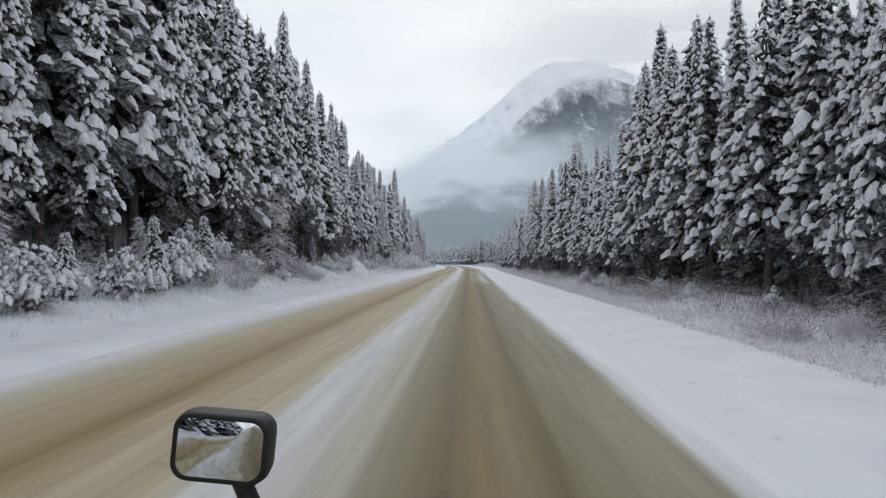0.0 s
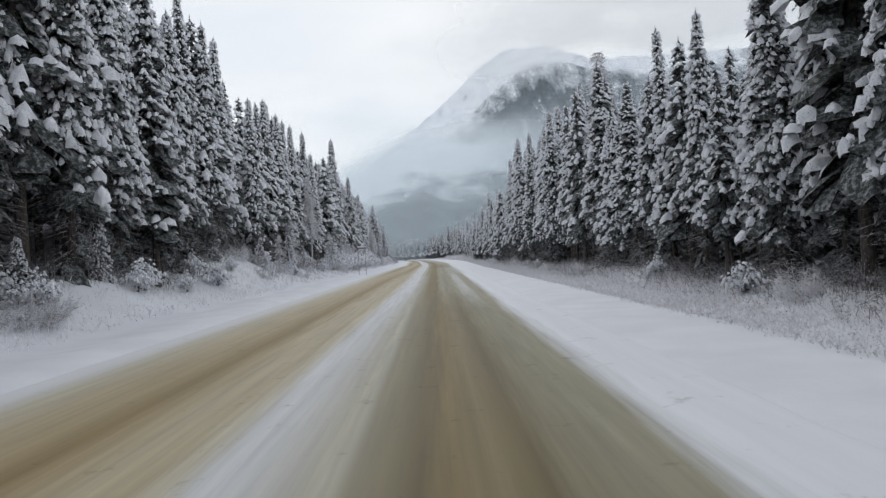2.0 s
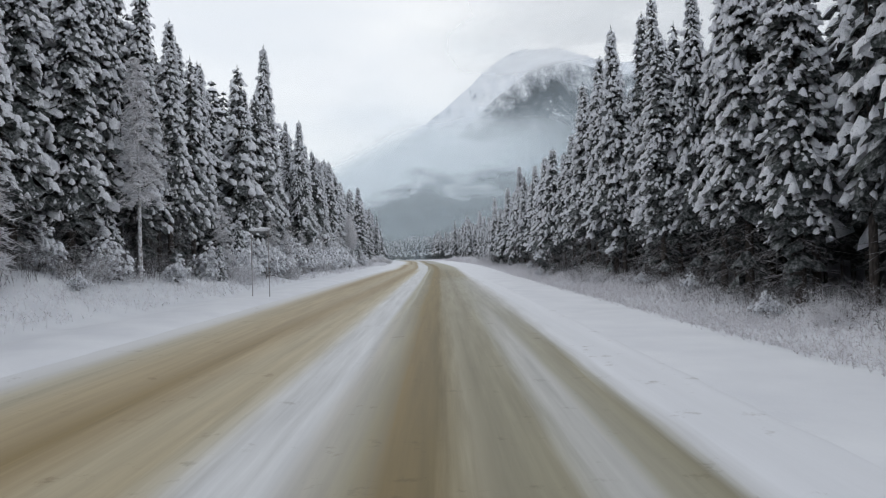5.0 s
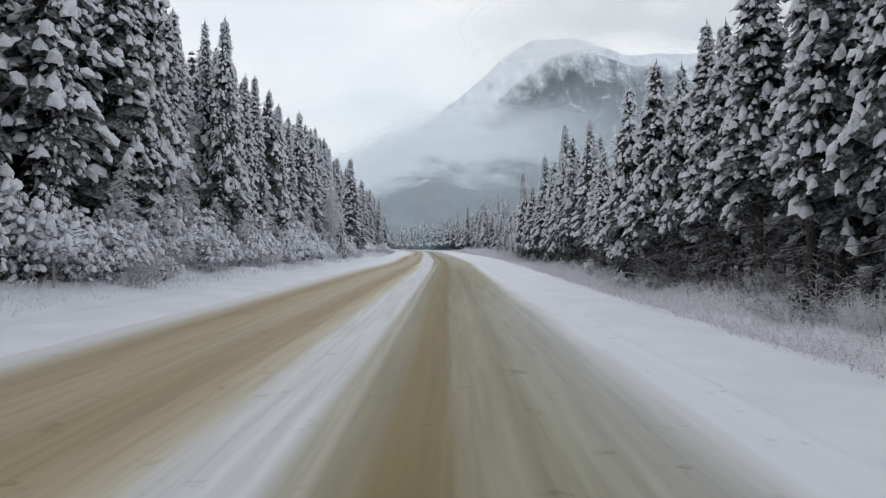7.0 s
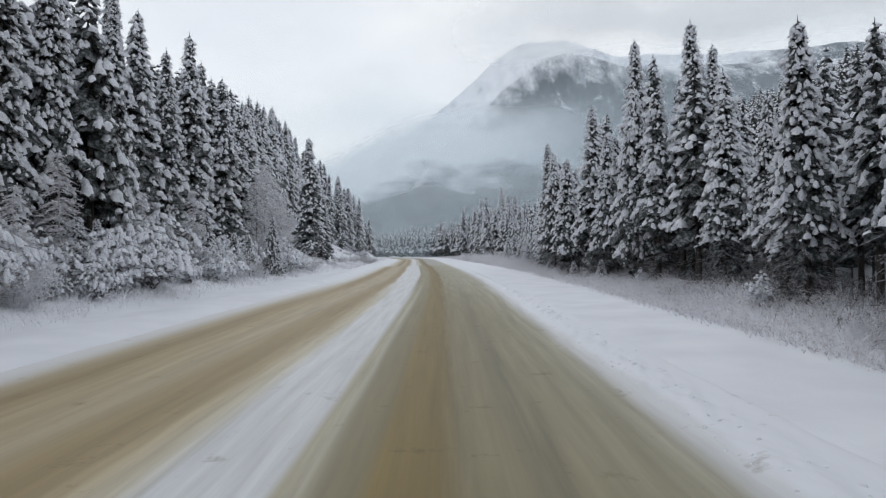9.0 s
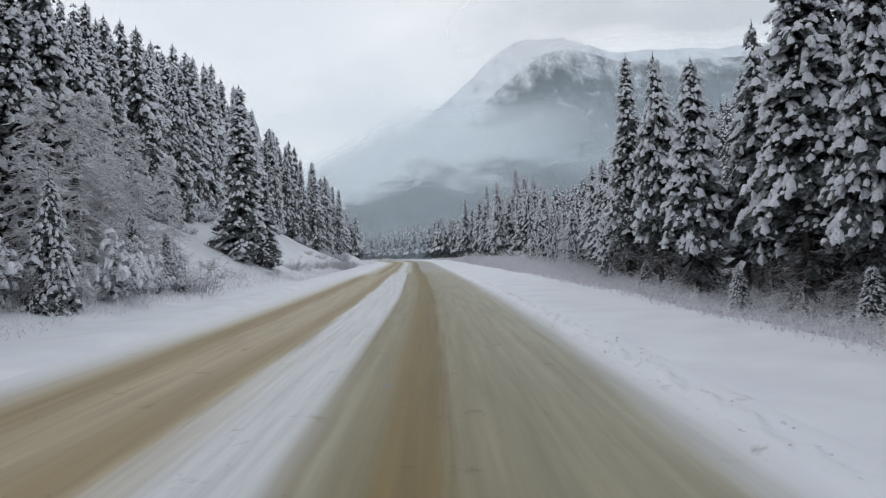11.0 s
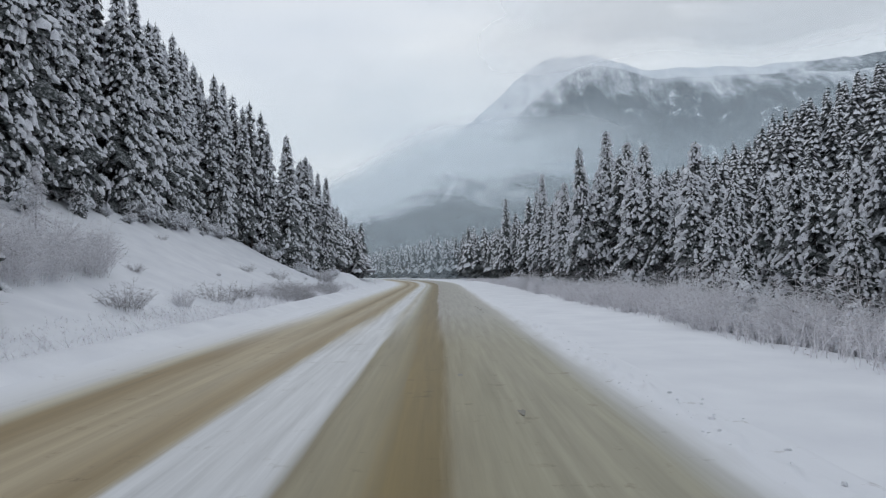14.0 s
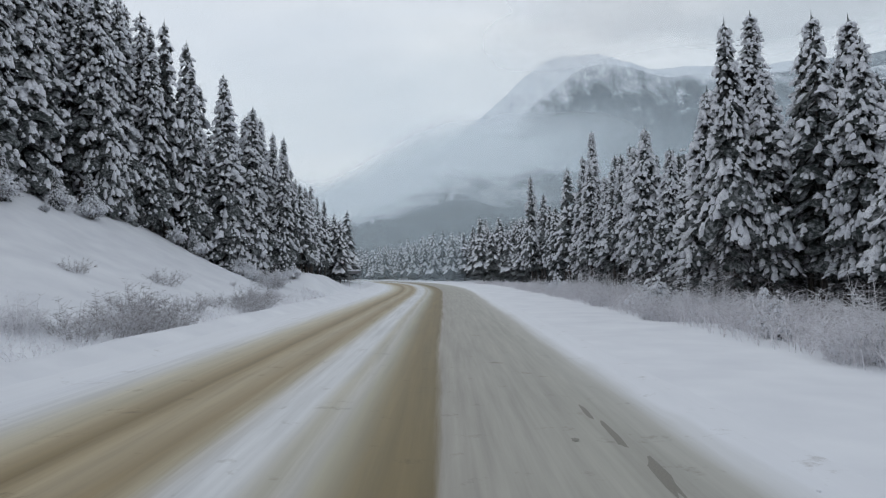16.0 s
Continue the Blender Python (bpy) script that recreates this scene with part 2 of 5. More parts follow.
    spots = ramp(t, mott.outputs[0], (0.28, (0.55, 0.52, 0.48)), (0.40, (1, 1, 1)))
    mul2 = t.nodes.new("ShaderNodeMix")
    mul2.data_type, mul2.blend_type = "RGBA", "MULTIPLY"
    mul2.inputs[0].default_value = 0.85
    link(mul.outputs[2], mul2.inputs[6])
    link(spots, mul2.inputs[7])
    link(mul2.outputs[2], b.inputs["Base Color"])
    b.inputs["Roughness"].default_value = 0.62
    b.inputs["Specular IOR Level"].default_value = 0.3
    hgt = maths(t, "ADD", maths(t, "MULTIPLY", streak.outputs[0], 0.7), maths(t, "MULTIPLY", mott.outputs[0], 0.3))
    bump(t, hgt, b, 0.35, 0.03)
    return m


ROAD = make_road()


def make_mountain(name, line, soft, forest, rock, bare=0.56, east=0.0, crest=False):
    """Snow above a ragged tree line, forest with snowy clearings beneath it. With crest the tree line follows the ridge."""
    m, t, b, link = material(name)
    p = world_coords(t)
    sep = t.nodes.new("ShaderNodeSeparateXYZ")
    link(p, sep.inputs[0])
    slope = t.nodes.new("ShaderNodeMapping")  # streaks run down the slope
    slope.inputs["Scale"].default_value = (1.0, 0.35, 0.35)
    link(p, slope.inputs["Vector"])
    n = tex(t, "ShaderNodeTexNoise", p, Scale=0.0045, Detail=8.0, Roughness=0.62)
    f = tex(t, "ShaderNodeTexNoise", p, Scale=0.06, Detail=7.0, Roughness=0.75)
    veins = tex(t, "ShaderNodeTexNoise", slope.outputs[0], Scale=0.018, Detail=10.0, Roughness=0.74, Distortion=0.12)
    if crest:
        up = t.nodes.new("ShaderNodeSeparateXYZ")
        link(coords(t, "UV"), up.inputs[0])
        ragged = maths(t, "ADD", maths(t, "MULTIPLY", maths(t, "SUBTRACT", n.outputs[0], 0.5), 0.34), maths(t, "MULTIPLY", maths(t, "SUBTRACT", veins.outputs[0], 0.5), 0.46))
        fac = maths(t, "DIVIDE", maths(t, "SUBTRACT", maths(t, "ADD", up.outputs[1], ragged), line), soft)
    else:
        high = maths(t, "ADD", sep.outputs[2], maths(t, "MULTIPLY", maths(t, "SUBTRACT", n.outputs[0], 0.5), soft))
        high = maths(t, "ADD", high, maths(t, "MULTIPLY", maths(t, "SUBTRACT", veins.outputs[0], 0.5), soft))
        high = maths(t, "SUBTRACT", high, maths(t, "MULTIPLY", maths(t, "MAXIMUM", maths(t, "SUBTRACT", sep.outputs[0], 450.0), 0.0), east))
        fac = maths(t, "ADD", maths(t, "DIVIDE", maths(t, "SUBTRACT", high, line), 180.0), 0.5)
    patch = maths(t, "ADD", maths(t, "MULTIPLY", f.outputs[0], 0.35), maths(t, "MULTIPLY", veins.outputs[0], 0.65))
    woods = ramp(t, patch, (0.40, tuple(0.6 * c for c in forest)), (0.52, tuple(2.0 * c for c in forest)), (bare, (0.16, 0.18, 0.21)), (bare + 0.03, (0.75, 0.77, 0.8)))
    snow = ramp(t, patch, (0.36, rock), (0.46, (0.74, 0.77, 0.83)), (0.6, (0.90, 0.92, 0.95)))
    n2 = t.nodes.new("ShaderNodeClamp")
    link(fac, n2.inputs[0])
    link(mixed(t, n2.outputs[0], woods, snow), b.inputs["Base Color"])
    b.inputs["Roughness"].default_value = 0.9
    bump(t, f.outputs[0], b, 0.8, 9.0)
    return m


MOUNTAIN = make_mountain("snowy_mountain_side", 380.0, 420.0, (0.045, 0.052, 0.06), (0.30, 0.33, 0.38), 0.56, 0.45)
SPUR = make_mountain("forested_mountain_spur", 0.85, 0.2, (0.026, 0.034, 0.042), (0.30, 0.33, 0.38), 0.575, 0.0, True)
RIDGE = make_mountain("forested_low_ridge", 2500.0, 100.0, (0.036, 0.045, 0.050), (0.3, 0.3, 0.33), 0.85)


def make_mist(name, opacity, scale, cover, detail=6.0, taper=0.06, rise=0.06, tint=(0.79, 0.91, 0.98)):
    """A bank of mist: white scattering surface, its thickness given by cloud noise and fading at the sheet's edges."""
    m, t, b, link = material(name)
    t.nodes.remove(b)
    uv = coords(t, "UV")
    sep = t.nodes.new("ShaderNodeSeparateXYZ")
    link(uv, sep.inputs[0])
    mp = t.nodes.new("ShaderNodeMapping")
    mp.inputs["Scale"].default_value = (1.0, 1.0, 2.4)
    link(world_coords(t), mp.inputs["Vector"])
    n = tex(t, "ShaderNodeTexNoise", mp.outputs[0], Scale=scale, Detail=detail, Roughness=0.52)
    v = sep.outputs[1]
    def eased(source, *stops):
        out = ramp(t, source, *stops)
        out.node.color_ramp.interpolation = "EASE"
        return out

    body = eased(maths(t, "ADD", v, maths(t, "MULTIPLY", maths(t, "SUBTRACT", n.outputs[0], 0.5), 0.95)), *cover)
    ends = eased(sep.outputs[0], (0.0, (0, 0, 0)), (rise, (1, 1, 1)), (1.0 - taper, (1, 1, 1)), (1.0, (0, 0, 0)))
    upper = eased(v, (0.6, (1, 1, 1)), (0.98, (0, 0, 0)))
    alpha = maths(t, "MULTIPLY", maths(t, "MULTIPLY", maths(t, "MULTIPLY", body, upper), ends), opacity)
    d = t.nodes.new("ShaderNodeBsdfDiffuse")
    d.inputs[0].default_value = (*tint, 1)
    tl = t.nodes.new("ShaderNodeBsdfTranslucent")
    tl.inputs[0].default_value = (*tint, 1)
    half = t.nodes.new("ShaderNodeMixShader")
    half.inputs[0].default_value = 0.3
    link(d.outputs[0], half.inputs[1])
    link(tl.outputs[0], half.inputs[2])
    clear = t.nodes.new("ShaderNodeBsdfTransparent")
    mix = t.nodes.new("ShaderNodeMixShader")
    link(alpha, mix.inputs[0])
    link(clear.outputs[0], mix.inputs[1])
    link(half.outputs[0], mix.inputs[2])
    link(mix.outputs[0], t.nodes["Material Output"].inputs[0])
    return m


def plain(name, color, rough, metal=0.0, relief=0.0):
    m, t, b, link = material(name)
    n = tex(t, "ShaderNodeTexNoise", coords(t), Scale=60.0, Detail=4.0)
    link(ramp(t, n.outputs[0], (0.3, tuple(0.8 * c for c in color)), (0.7, tuple(min(1, 1.15 * c) for c in color))), b.inputs["Base Color"])
    b.inputs["Roughness"].default_value, b.inputs["Metallic"].default_value = rough, metal
    if relief:
        bump(t, n.outputs[0], b, 0.3, relief)
    return m


BLACK_PLASTIC = plain("black_moulded_plastic", (0.006, 0.006, 0.0065), 0.55, 0.0, 0.002)
MIRROR = plain("silvered_mirror_glass", (0.66, 0.68, 0.70), 0.02, 1.0)


# ---- builders ----
def mesh_of(name, verts, faces, mat, smooth=True, uvs=None):
    me = bpy.data.meshes.new(name)
    me.from_pydata([tuple(v) for v in verts], [], [tuple(f) for f in faces])
    me.materials.append(mat)
    if smooth:
        me.polygons.foreach_set("use_smooth", np.ones(len(me.polygons), dtype=bool))
    if uvs is not None:
        layer = me.uv_layers.new(name="UVMap")
        idx = np.empty(len(me.loops), dtype=np.int32)
        me.loops.foreach_get("vertex_index", idx)
        layer.data.foreach_set("uv", np.asarray(uvs, dtype=np.float32)[idx].ravel())
    me.update()
    return me


def part(name, me, parent, label=""):
    ob = new(name, me)
    ob.parent = parent
    return tagged(ob, label) if label else ob


def grid_faces(rows, cols, base=0):
    i, j = np.meshgrid(np.arange(rows - 1), np.arange(cols - 1), indexing="ij")
    a = (base + i * cols + j).ravel()
    return np.stack([a, a + 1, a + cols + 1, a + cols], -1)


class Soup:
    """Collects vertices and faces of many small pieces."""

    def __init__(self):
        self.v, self.f, self.n = [], [], 0

    def add(self, verts, faces):
        self.v.append(np.asarray(verts, float))
        self.f.extend((np.asarray(faces) + self.n).tolist())
        self.n += len(verts)

    def mesh(self, name, mat, smooth=True):
        return mesh_of(name, np.concatenate(self.v) if self.v else np.zeros((0, 3)), self.f, mat, smooth)


def tube(soup, points, radii, sides=5):
    p = np.asarray(points, float)
    d = np.gradient(p, axis=0)
    d /= np.linalg.norm(d, axis=1, keepdims=True) + 1e-9
    ref = np.where(np.abs(d[:, 2:3]) > 0.9, [[1.0, 0, 0]], [[0, 0, 1.0]])
    a = np.cross(d, ref)
    a /= np.linalg.norm(a, axis=1, keepdims=True) + 1e-9
    b = np.cross(d, a)
    ang = np.arange(sides) * 2 * math.pi / sides
    ring = p[:, None] + np.asarray(radii, float)[:, None, None] * (np.cos(ang)[None, :, None] * a[:, None] + np.sin(ang)[None, :, None] * b[:, None])
    f = []
    for i in range(len(p) - 1):
        for j in range(sides):
            k = (j + 1) % sides
            f.append((i * sides + j, i * sides + k, (i + 1) * sides + k, (i + 1) * sides + j))
    soup.add(ring.reshape(-1, 3), f)


def dome_faces(sides):
    f = []
    for j in range(sides):
        k = (j + 1) % sides
        f += [(j, k, sides + k), (j, sides + k, sides + j), (sides + j, sides + k, 2 * sides)]
    return np.array(f)


DOME = {n: dome_faces(n) for n in (4, 5, 6, 7, 8)}


def lump(snow, rng, c, size, tall, az, sides=6, slope=0.0, stretch=1.3):
    """A clod of snow, longer along its twig than across, following the twig's droop."""
    ang = np.arange(sides) * 2 * math.pi / sides + rng.uniform(0, 1)
    wob = rng.uniform(0.72, 1.22, sides) * (1 + 0.15 * np.cos(2 * ang + rng.uniform(0, 6)))
    ex, ey = np.cos(ang) * wob * size * stretch, np.sin(ang) * wob * size / stretch ** 0.5
    ca, sa = math.cos(az), math.sin(az)
    px, py = ex * ca - ey * sa, ex * sa + ey * ca
    k = rng.uniform(0.58, 0.8, sides)
    rim = np.column_stack([px, py, -slope * ex - tall * rng.uniform(0.35, 0.85, sides)])
    up = np.column_stack([px * k, py * k, -slope * ex * k + tall * rng.uniform(0.3, 0.75, sides)])
    top = np.array([[rng.normal(0, 0.1) * size, rng.normal(0, 0.1) * size, tall * rng.uniform(0.7, 1.0)]])
    snow.add(np.concatenate([rim, up, top]) + c, DOME[sides])


def tongue(snow, rng, base, az, length, half, thick, droop, n=5):
    """A chunky pad of snow lying along a drooping twig, rounded at its tip."""
    s = np.linspace(0, 1, n)
    fat = rng.uniform(0.65, 1.3, n)
    hw = half * np.sin(math.pi * (0.13 + 0.73 * s)) * fat
    th = thick * (0.7 + 0.45 * s) * rng.uniform(0.75, 1.3, n) * np.where((s > 0.97) | (s < 0.03), 0.5, 1.0)
    c = np.array([-1.0, -0.7, 0.0, 0.7, 1.0])
    lift = np.array([-0.5, 0.58, 1.05, 0.58, -0.5])
    wob = rng.normal(0, 0.14, (n, 5)) * half
    out = (length * s)[:, None] + wob
    side = hw[:, None] * c[None, :] + (rng.normal(0, 0.10) * length * s ** 2)[:, None]
    up = -droop * length * (s ** 1.7)[:, None] + th[:, None] * lift[None, :] - 0.45 * hw[:, None] * (np.abs(c) ** 1.5)[None, :] + wob * 0.7
    ca, sa = math.cos(az), math.sin(az)
    v = np.stack([out * ca - side * sa, out * sa + side * ca, up], -1).reshape(-1, 3)
    tip = np.array([[1.07 * length * ca, 1.07 * length * sa, -droop * length * 1.1 - 0.75 * thick]])
    f = grid_faces(n, 5).tolist()
    faces = [q for a, b_, d, e in f for q in ((a, b_, d), (a, d, e))] + [((n - 1) * 5 + j, (n - 1) * 5 + j + 1, n * 5) for j in range(4)]
    snow.add(np.concatenate([v, tip]) + base, faces)


def bough(green, snow, rng, at, az, length, width, droop, load, along=4, clods=3, bulk=1.0, crumbs=0):
    """One drooping ragged fan of needles hung from the trunk, with its own pads of snow."""
    s = np.linspace(0.08, 1.0, along)
    out = length * s * (1 - 0.14 * s * s)
    down = -droop * length * s ** 1.6 + 0.12 * length * np.maximum(s - 0.7, 0)
    ca, sa = math.cos(az), math.sin(az)
    half = width * (0.4 + 0.75 * np.sin(np.clip(s, 0, 1) * math.pi * 0.78)) * np.where(s > 0.97, 0.5, 1.0) * rng.uniform(0.7, 1.3, along)
    cross = np.array([-1.0, -0.5, 0.0, 0.5, 1.0])
    jig = rng.normal(0, 0.13, (along, 5)) * width
    rag = np.where((np.arange(along)[:, None] + np.arange(5)[None, :]) % 2 == 0, 0.22, -0.18) * width * np.abs(cross)[None, :]
    r = out[:, None] + jig + rag - 0.10 * length * (np.abs(cross) * s[:, None])
    l = half[:, None] * cross[None, :]
    h = down[:, None] - half[:, None] * (np.abs(cross) ** 1.4)[None, :] * rng.uniform(0.6, 1.1) + jig * 0.5 - np.abs(rag) * 0.5
    green.add(np.stack([r * ca - l * sa, r * sa + l * ca, h], -1).reshape(-1, 3) + at, grid_faces(along, 5))
    if load <= 0:
        return

    def spot(f, side):
        rr, zz = length * f * (1 - 0.14 * f * f), -droop * length * f ** 1.6 + 0.12 * length * max(f - 0.7, 0)
        return at + np.array([rr * ca - side * sa, rr * sa + side * ca, zz - abs(side) * 0.6 + 0.03])

    pad = min(0.22 * width + 0.03 * length + 0.04, 0.178) * bulk
    n = 4 if along > 3 else 3
    f = rng.uniform(0.36, 0.55)
    while f < 0.99:  # puffs of snow in a row along the bough
        size = pad * rng.uniform(0.5, 1.25)
        ln = size * rng.uniform(1.2, 2.1) + 0.03
        if rng.uniform() < 0.82:
            tongue(snow, rng, spot(f, rng.normal(0, 0.10) * width), az + rng.normal(0, 0.35), ln, size, load * size * rng.uniform(1.8, 3.0), droop * (0.35 + 0.65 * f) * rng.uniform(0.7, 1.2), n)
        f += (0.85 * ln + 0.03) / max(length, 0.25)
    turn = rng.choice([-1, 1])
    for k in range(clods - 1):
        turn = -turn
        f = 0.34 + 0.60 * (k + rng.uniform(0.1, 0.9)) / max(1, clods - 1)
        w = az + turn * rng.uniform(0.4, 1.2)
        if rng.uniform() < 0.13:
            continue
        small = pad * rng.uniform(0.4, 1.0)
        ln = small * rng.uniform(1.2, 2.3) + 0.03
        root = spot(f, turn * width * rng.uniform(0.3, 0.85))
        tongue(snow, rng, root, w, ln, small, load * small * rng.uniform(1.8, 3.0), rng.uniform(0.3, 0.85), n)
        for j in range(crumbs):
            d, x = small * rng.uniform(0.4, 1.5), w + rng.uniform(-1.4, 1.4)
            c = root + np.array([math.cos(x) * (ln + d), math.sin(x) * (ln + d), -0.6 * ln - d * rng.uniform(0.0, 0.9)])
            lump(snow, rng, c, small * rng.uniform(0.3, 0.65), load * small * rng.uniform(0.6, 1.4), x, 5, droop * 0.8, rng.uniform(1.0, 1.5))


def conifer_soups(seed, height, radius, clear, boughs, load, along=4, clods=3, spire=0.0, dead=30, sparse=0.05, bulk=1.0, skirt=0, crumbs=0):
    """Trunk, dead lower branches, needles and snow of a spruce at the origin. clear: the share of the height under the snowy crown."""
    rng = np.random.default_rng(seed)
    trunk, green, snow, dry = Soup(), Soup(), Soup(), Soup()
    zs = np.linspace(-0.5, height * 0.985, 9)
    bend = np.cumsum(rng.normal(0, 0.012, (9, 2)), axis=0) * height * 0.12
    bend -= bend[0]
    tube(trunk, np.column_stack([bend, zs]), (0.010 * height + 0.03) * (1 - np.linspace(0, 1, 9)) ** 0.85 + 0.012, 6)

    def axis(z):
        return np.array([np.interp(z, zs, bend[:, 0]), np.interp(z, zs, bend[:, 1]), z])

    z0 = clear * height
    zb = 0.88 * z0
    share = (np.arange(boughs) + rng.uniform(0, 1, boughs)) / boughs
    levels = zb + (height - zb) * (1 - (1 - share) ** 1.2) * 0.985
    levels = np.concatenate([levels, rng.uniform(0.12, 1.0, skirt) * z0])
    az = rng.uniform(0, 6.28)
    gaps = rng.uniform(0, 6.28, 3)
    for z in levels:
        az += 2.4 + rng.normal(0, 0.4)
        up = max(0.0, (z - zb) / (height - zb))
        cone = (1 - up) ** (0.80 + spire) * (0.62 + 0.38 * min(1, up / 0.16))
        uneven = 1 + 0.16 * math.sin(az + gaps[0]) * math.sin(5 * up + gaps[1]) + 0.10 * math.sin(13 * up + gaps[2])
        length = radius * cone * uneven * rng.uniform(0.7, 1.16) + 0.13
        width = min(0.27 * length + 0.15, 0.60) * rng.uniform(0.8, 1.25)
        bare = z < z0 * rng.uniform(0.85, 1.25) or rng.uniform() < sparse
        bough(green, snow, rng, axis(z), az, length * (0.8 if z < z0 else 1), width, rng.uniform(0.40, 0.85) * (0.7 + 0.4 * (1 - up)), 0 if bare else load * rng.uniform(0.6, 1.3),
              along, clods if length > 0.5 else max(1, clods - 1), bulk, crumbs)
    top = axis(height)
    for k in range(10):
        f = k / 10
        bough(green, snow, rng, top - [0, 0, 0.02 + 0.07 * height * f], k * 2.4, 0.12 + 0.30 * f, 0.07 + 0.10 * f, 0.8, load, along, 1, 0.6 + 0.3 * f)
    tube(green, [top - [0, 0, 0.5], top + [0, 0, 0.25]], [0.05, 0.012], 4)
    for k in range(dead):
        z = rng.uniform(0.08, 1.1) * z0 + 0.3
        a, ln, s = rng.uniform(0, 6.28), radius * rng.uniform(0.4, 1.05), np.linspace(0, 1, 4)
        q = np.column_stack([axis(z)[0] + np.cos(a + 0.3 * s) * ln * s, axis(z)[1] + np.sin(a + 0.3 * s) * ln * s, z - 0.34 * ln * s ** 1.5 + 0.10 * ln * s ** 3])
        tube(dry, q, [0.026, 0.02, 0.014, 0.005], 3)
        for j in range(4):
            p = q[1] + (q[3] - q[1]) * rng.uniform(-0.3, 1)
            w = a + rng.choice([-1, 1]) * rng.uniform(0.5, 1.1)
            tube(dry, [p, p + np.array([math.cos(w), math.sin(w), rng.uniform(-0.8, 0.0)]) * ln * 0.33], [0.013, 0.004], 3)
    return trunk, dry, green, snow


def conifer(seed, height, radius, clear, boughs, load, label, **more):
    more.setdefault("clods", 6)
    more.setdefault("crumbs", 1)
    trunk, dry, green, snow = conifer_soups(seed, height, radius, clear, boughs, load, **more)
    tree = tagged(new("spruce_tree"), label, "tree", "trees of the roadside forest")
    t = part("trunk", trunk.mesh("trunk", BARK), tree)
    tagged(part("dead_wood", dry.mesh("dead_wood", DEAD), t, "bare dead lower branches lined with snow"), kind="stuff")
    crown = tagged(part("crown", green.mesh("crown", NEEDLES), tree), kind="stuff")
    tagged(part("snow", snow.mesh("snow", SNOW_TREE), crown, "rounded clods of fresh snow"), kind="stuff")
    return tree


def frosted_tree(seed, height, label):
    """A leafless larch whose fine branches are furred with rime."""
    rng = np.random.default_rng(seed)
    trunk, fine = Soup(), Soup()
    zs = np.linspace(-0.4, height, 10)
    sway = np.cumsum(rng.normal(0, 0.02, (10, 2)), axis=0) * height * 0.1
    tube(trunk, np.column_stack([sway - sway[0], zs]), 0.009 * height * (1 - np.linspace(0, 1, 10)) ** 0.8 + 0.015, 6)
    for k in range(int(height * 19)):
        up = rng.uniform(0.36 if height > 11 else 0.12, 1.0)
        z, a = up * height, rng.uniform(0, 6.28)
        ln = (0.6 + (0.15 if height < 11 else 0.11) * height * (1 - up) ** 0.8) * rng.uniform(0.6, 1.2)
        s = np.linspace(0, 1, 5)
        x0, y0 = np.interp(z, zs, sway[:, 0] - sway[0, 0]), np.interp(z, zs, sway[:, 1] - sway[0, 1])
        q = np.column_stack([x0 + np.cos(a + 0.25 * s) * ln * s, y0 + np.sin(a + 0.25 * s) * ln * s, z + ln * (0.2 * s - 0.6 * s ** 2)])
        tube(fine, q, [0.032, 0.028, 0.024, 0.018, 0.008], 3)
        for j in range(12):
            p = q[1] + (q[4] - q[1]) * rng.uniform(-0.1, 1)
            w = a + rng.choice([-1, 1]) * rng.uniform(0.4, 1.2)
            tube(fine, [p, p + np.array([math.cos(w), math.sin(w), rng.uniform(-0.5, 0.5)]) * ln * rng.uniform(0.2, 0.42)], [0.024, 0.008], 3)
    tree = tagged(new("larch_tree"), label, "tree", "bare trees furred with rime")
    part("trunk", trunk.mesh("trunk", TWIG), tree)
    tagged(part("twig_crown", fine.mesh("twig_crown", RIME), tree, "fine branches furred with white rime"), kind="stuff")
    return tree


def shrub(seed, height, spread, stems, label, mat):
    """A leafless bush of many arching stems dusted with snow."""
    rng = np.random.default_rng(seed)
    bush = Soup()
    for k in range(stems):
        a, r0 = rng.uniform(0, 6.28), spread * 0.45 * math.sqrt(rng.uniform())
        lean = rng.uniform(0.1, 1.0)
        ln = height * rng.uniform(0.55, 1.1) * (1.1 - 0.4 * lean)
        s = np.linspace(0, 1, 4)
        x, y = r0 * math.cos(a) + np.cos(a) * spread * 0.5 * lean * s ** 1.4, r0 * math.sin(a) + np.sin(a) * spread * 0.5 * lean * s ** 1.4
        q = np.column_stack([x, y, -0.15 + (ln + 0.15) * s * (1 - 0.25 * lean * s)])
        tube(bush, q, np.array([0.011, 0.010, 0.008, 0.003]), 3)
        for j in range(13):
            p = q[1] + (q[3] - q[1]) * rng.uniform(-0.4, 1)
            w = rng.uniform(0, 6.28)
            tube(bush, [p, p + np.array([math.cos(w), math.sin(w), rng.uniform(-0.2, 0.8)]) * height * rng.uniform(0.10, 0.26)], [0.009, 0.003], 3)
    me = bush.mesh("shrub", mat)
    return tagged(new("shrub", me), label, "shrub", "snow-dusted shrubs of the verge")


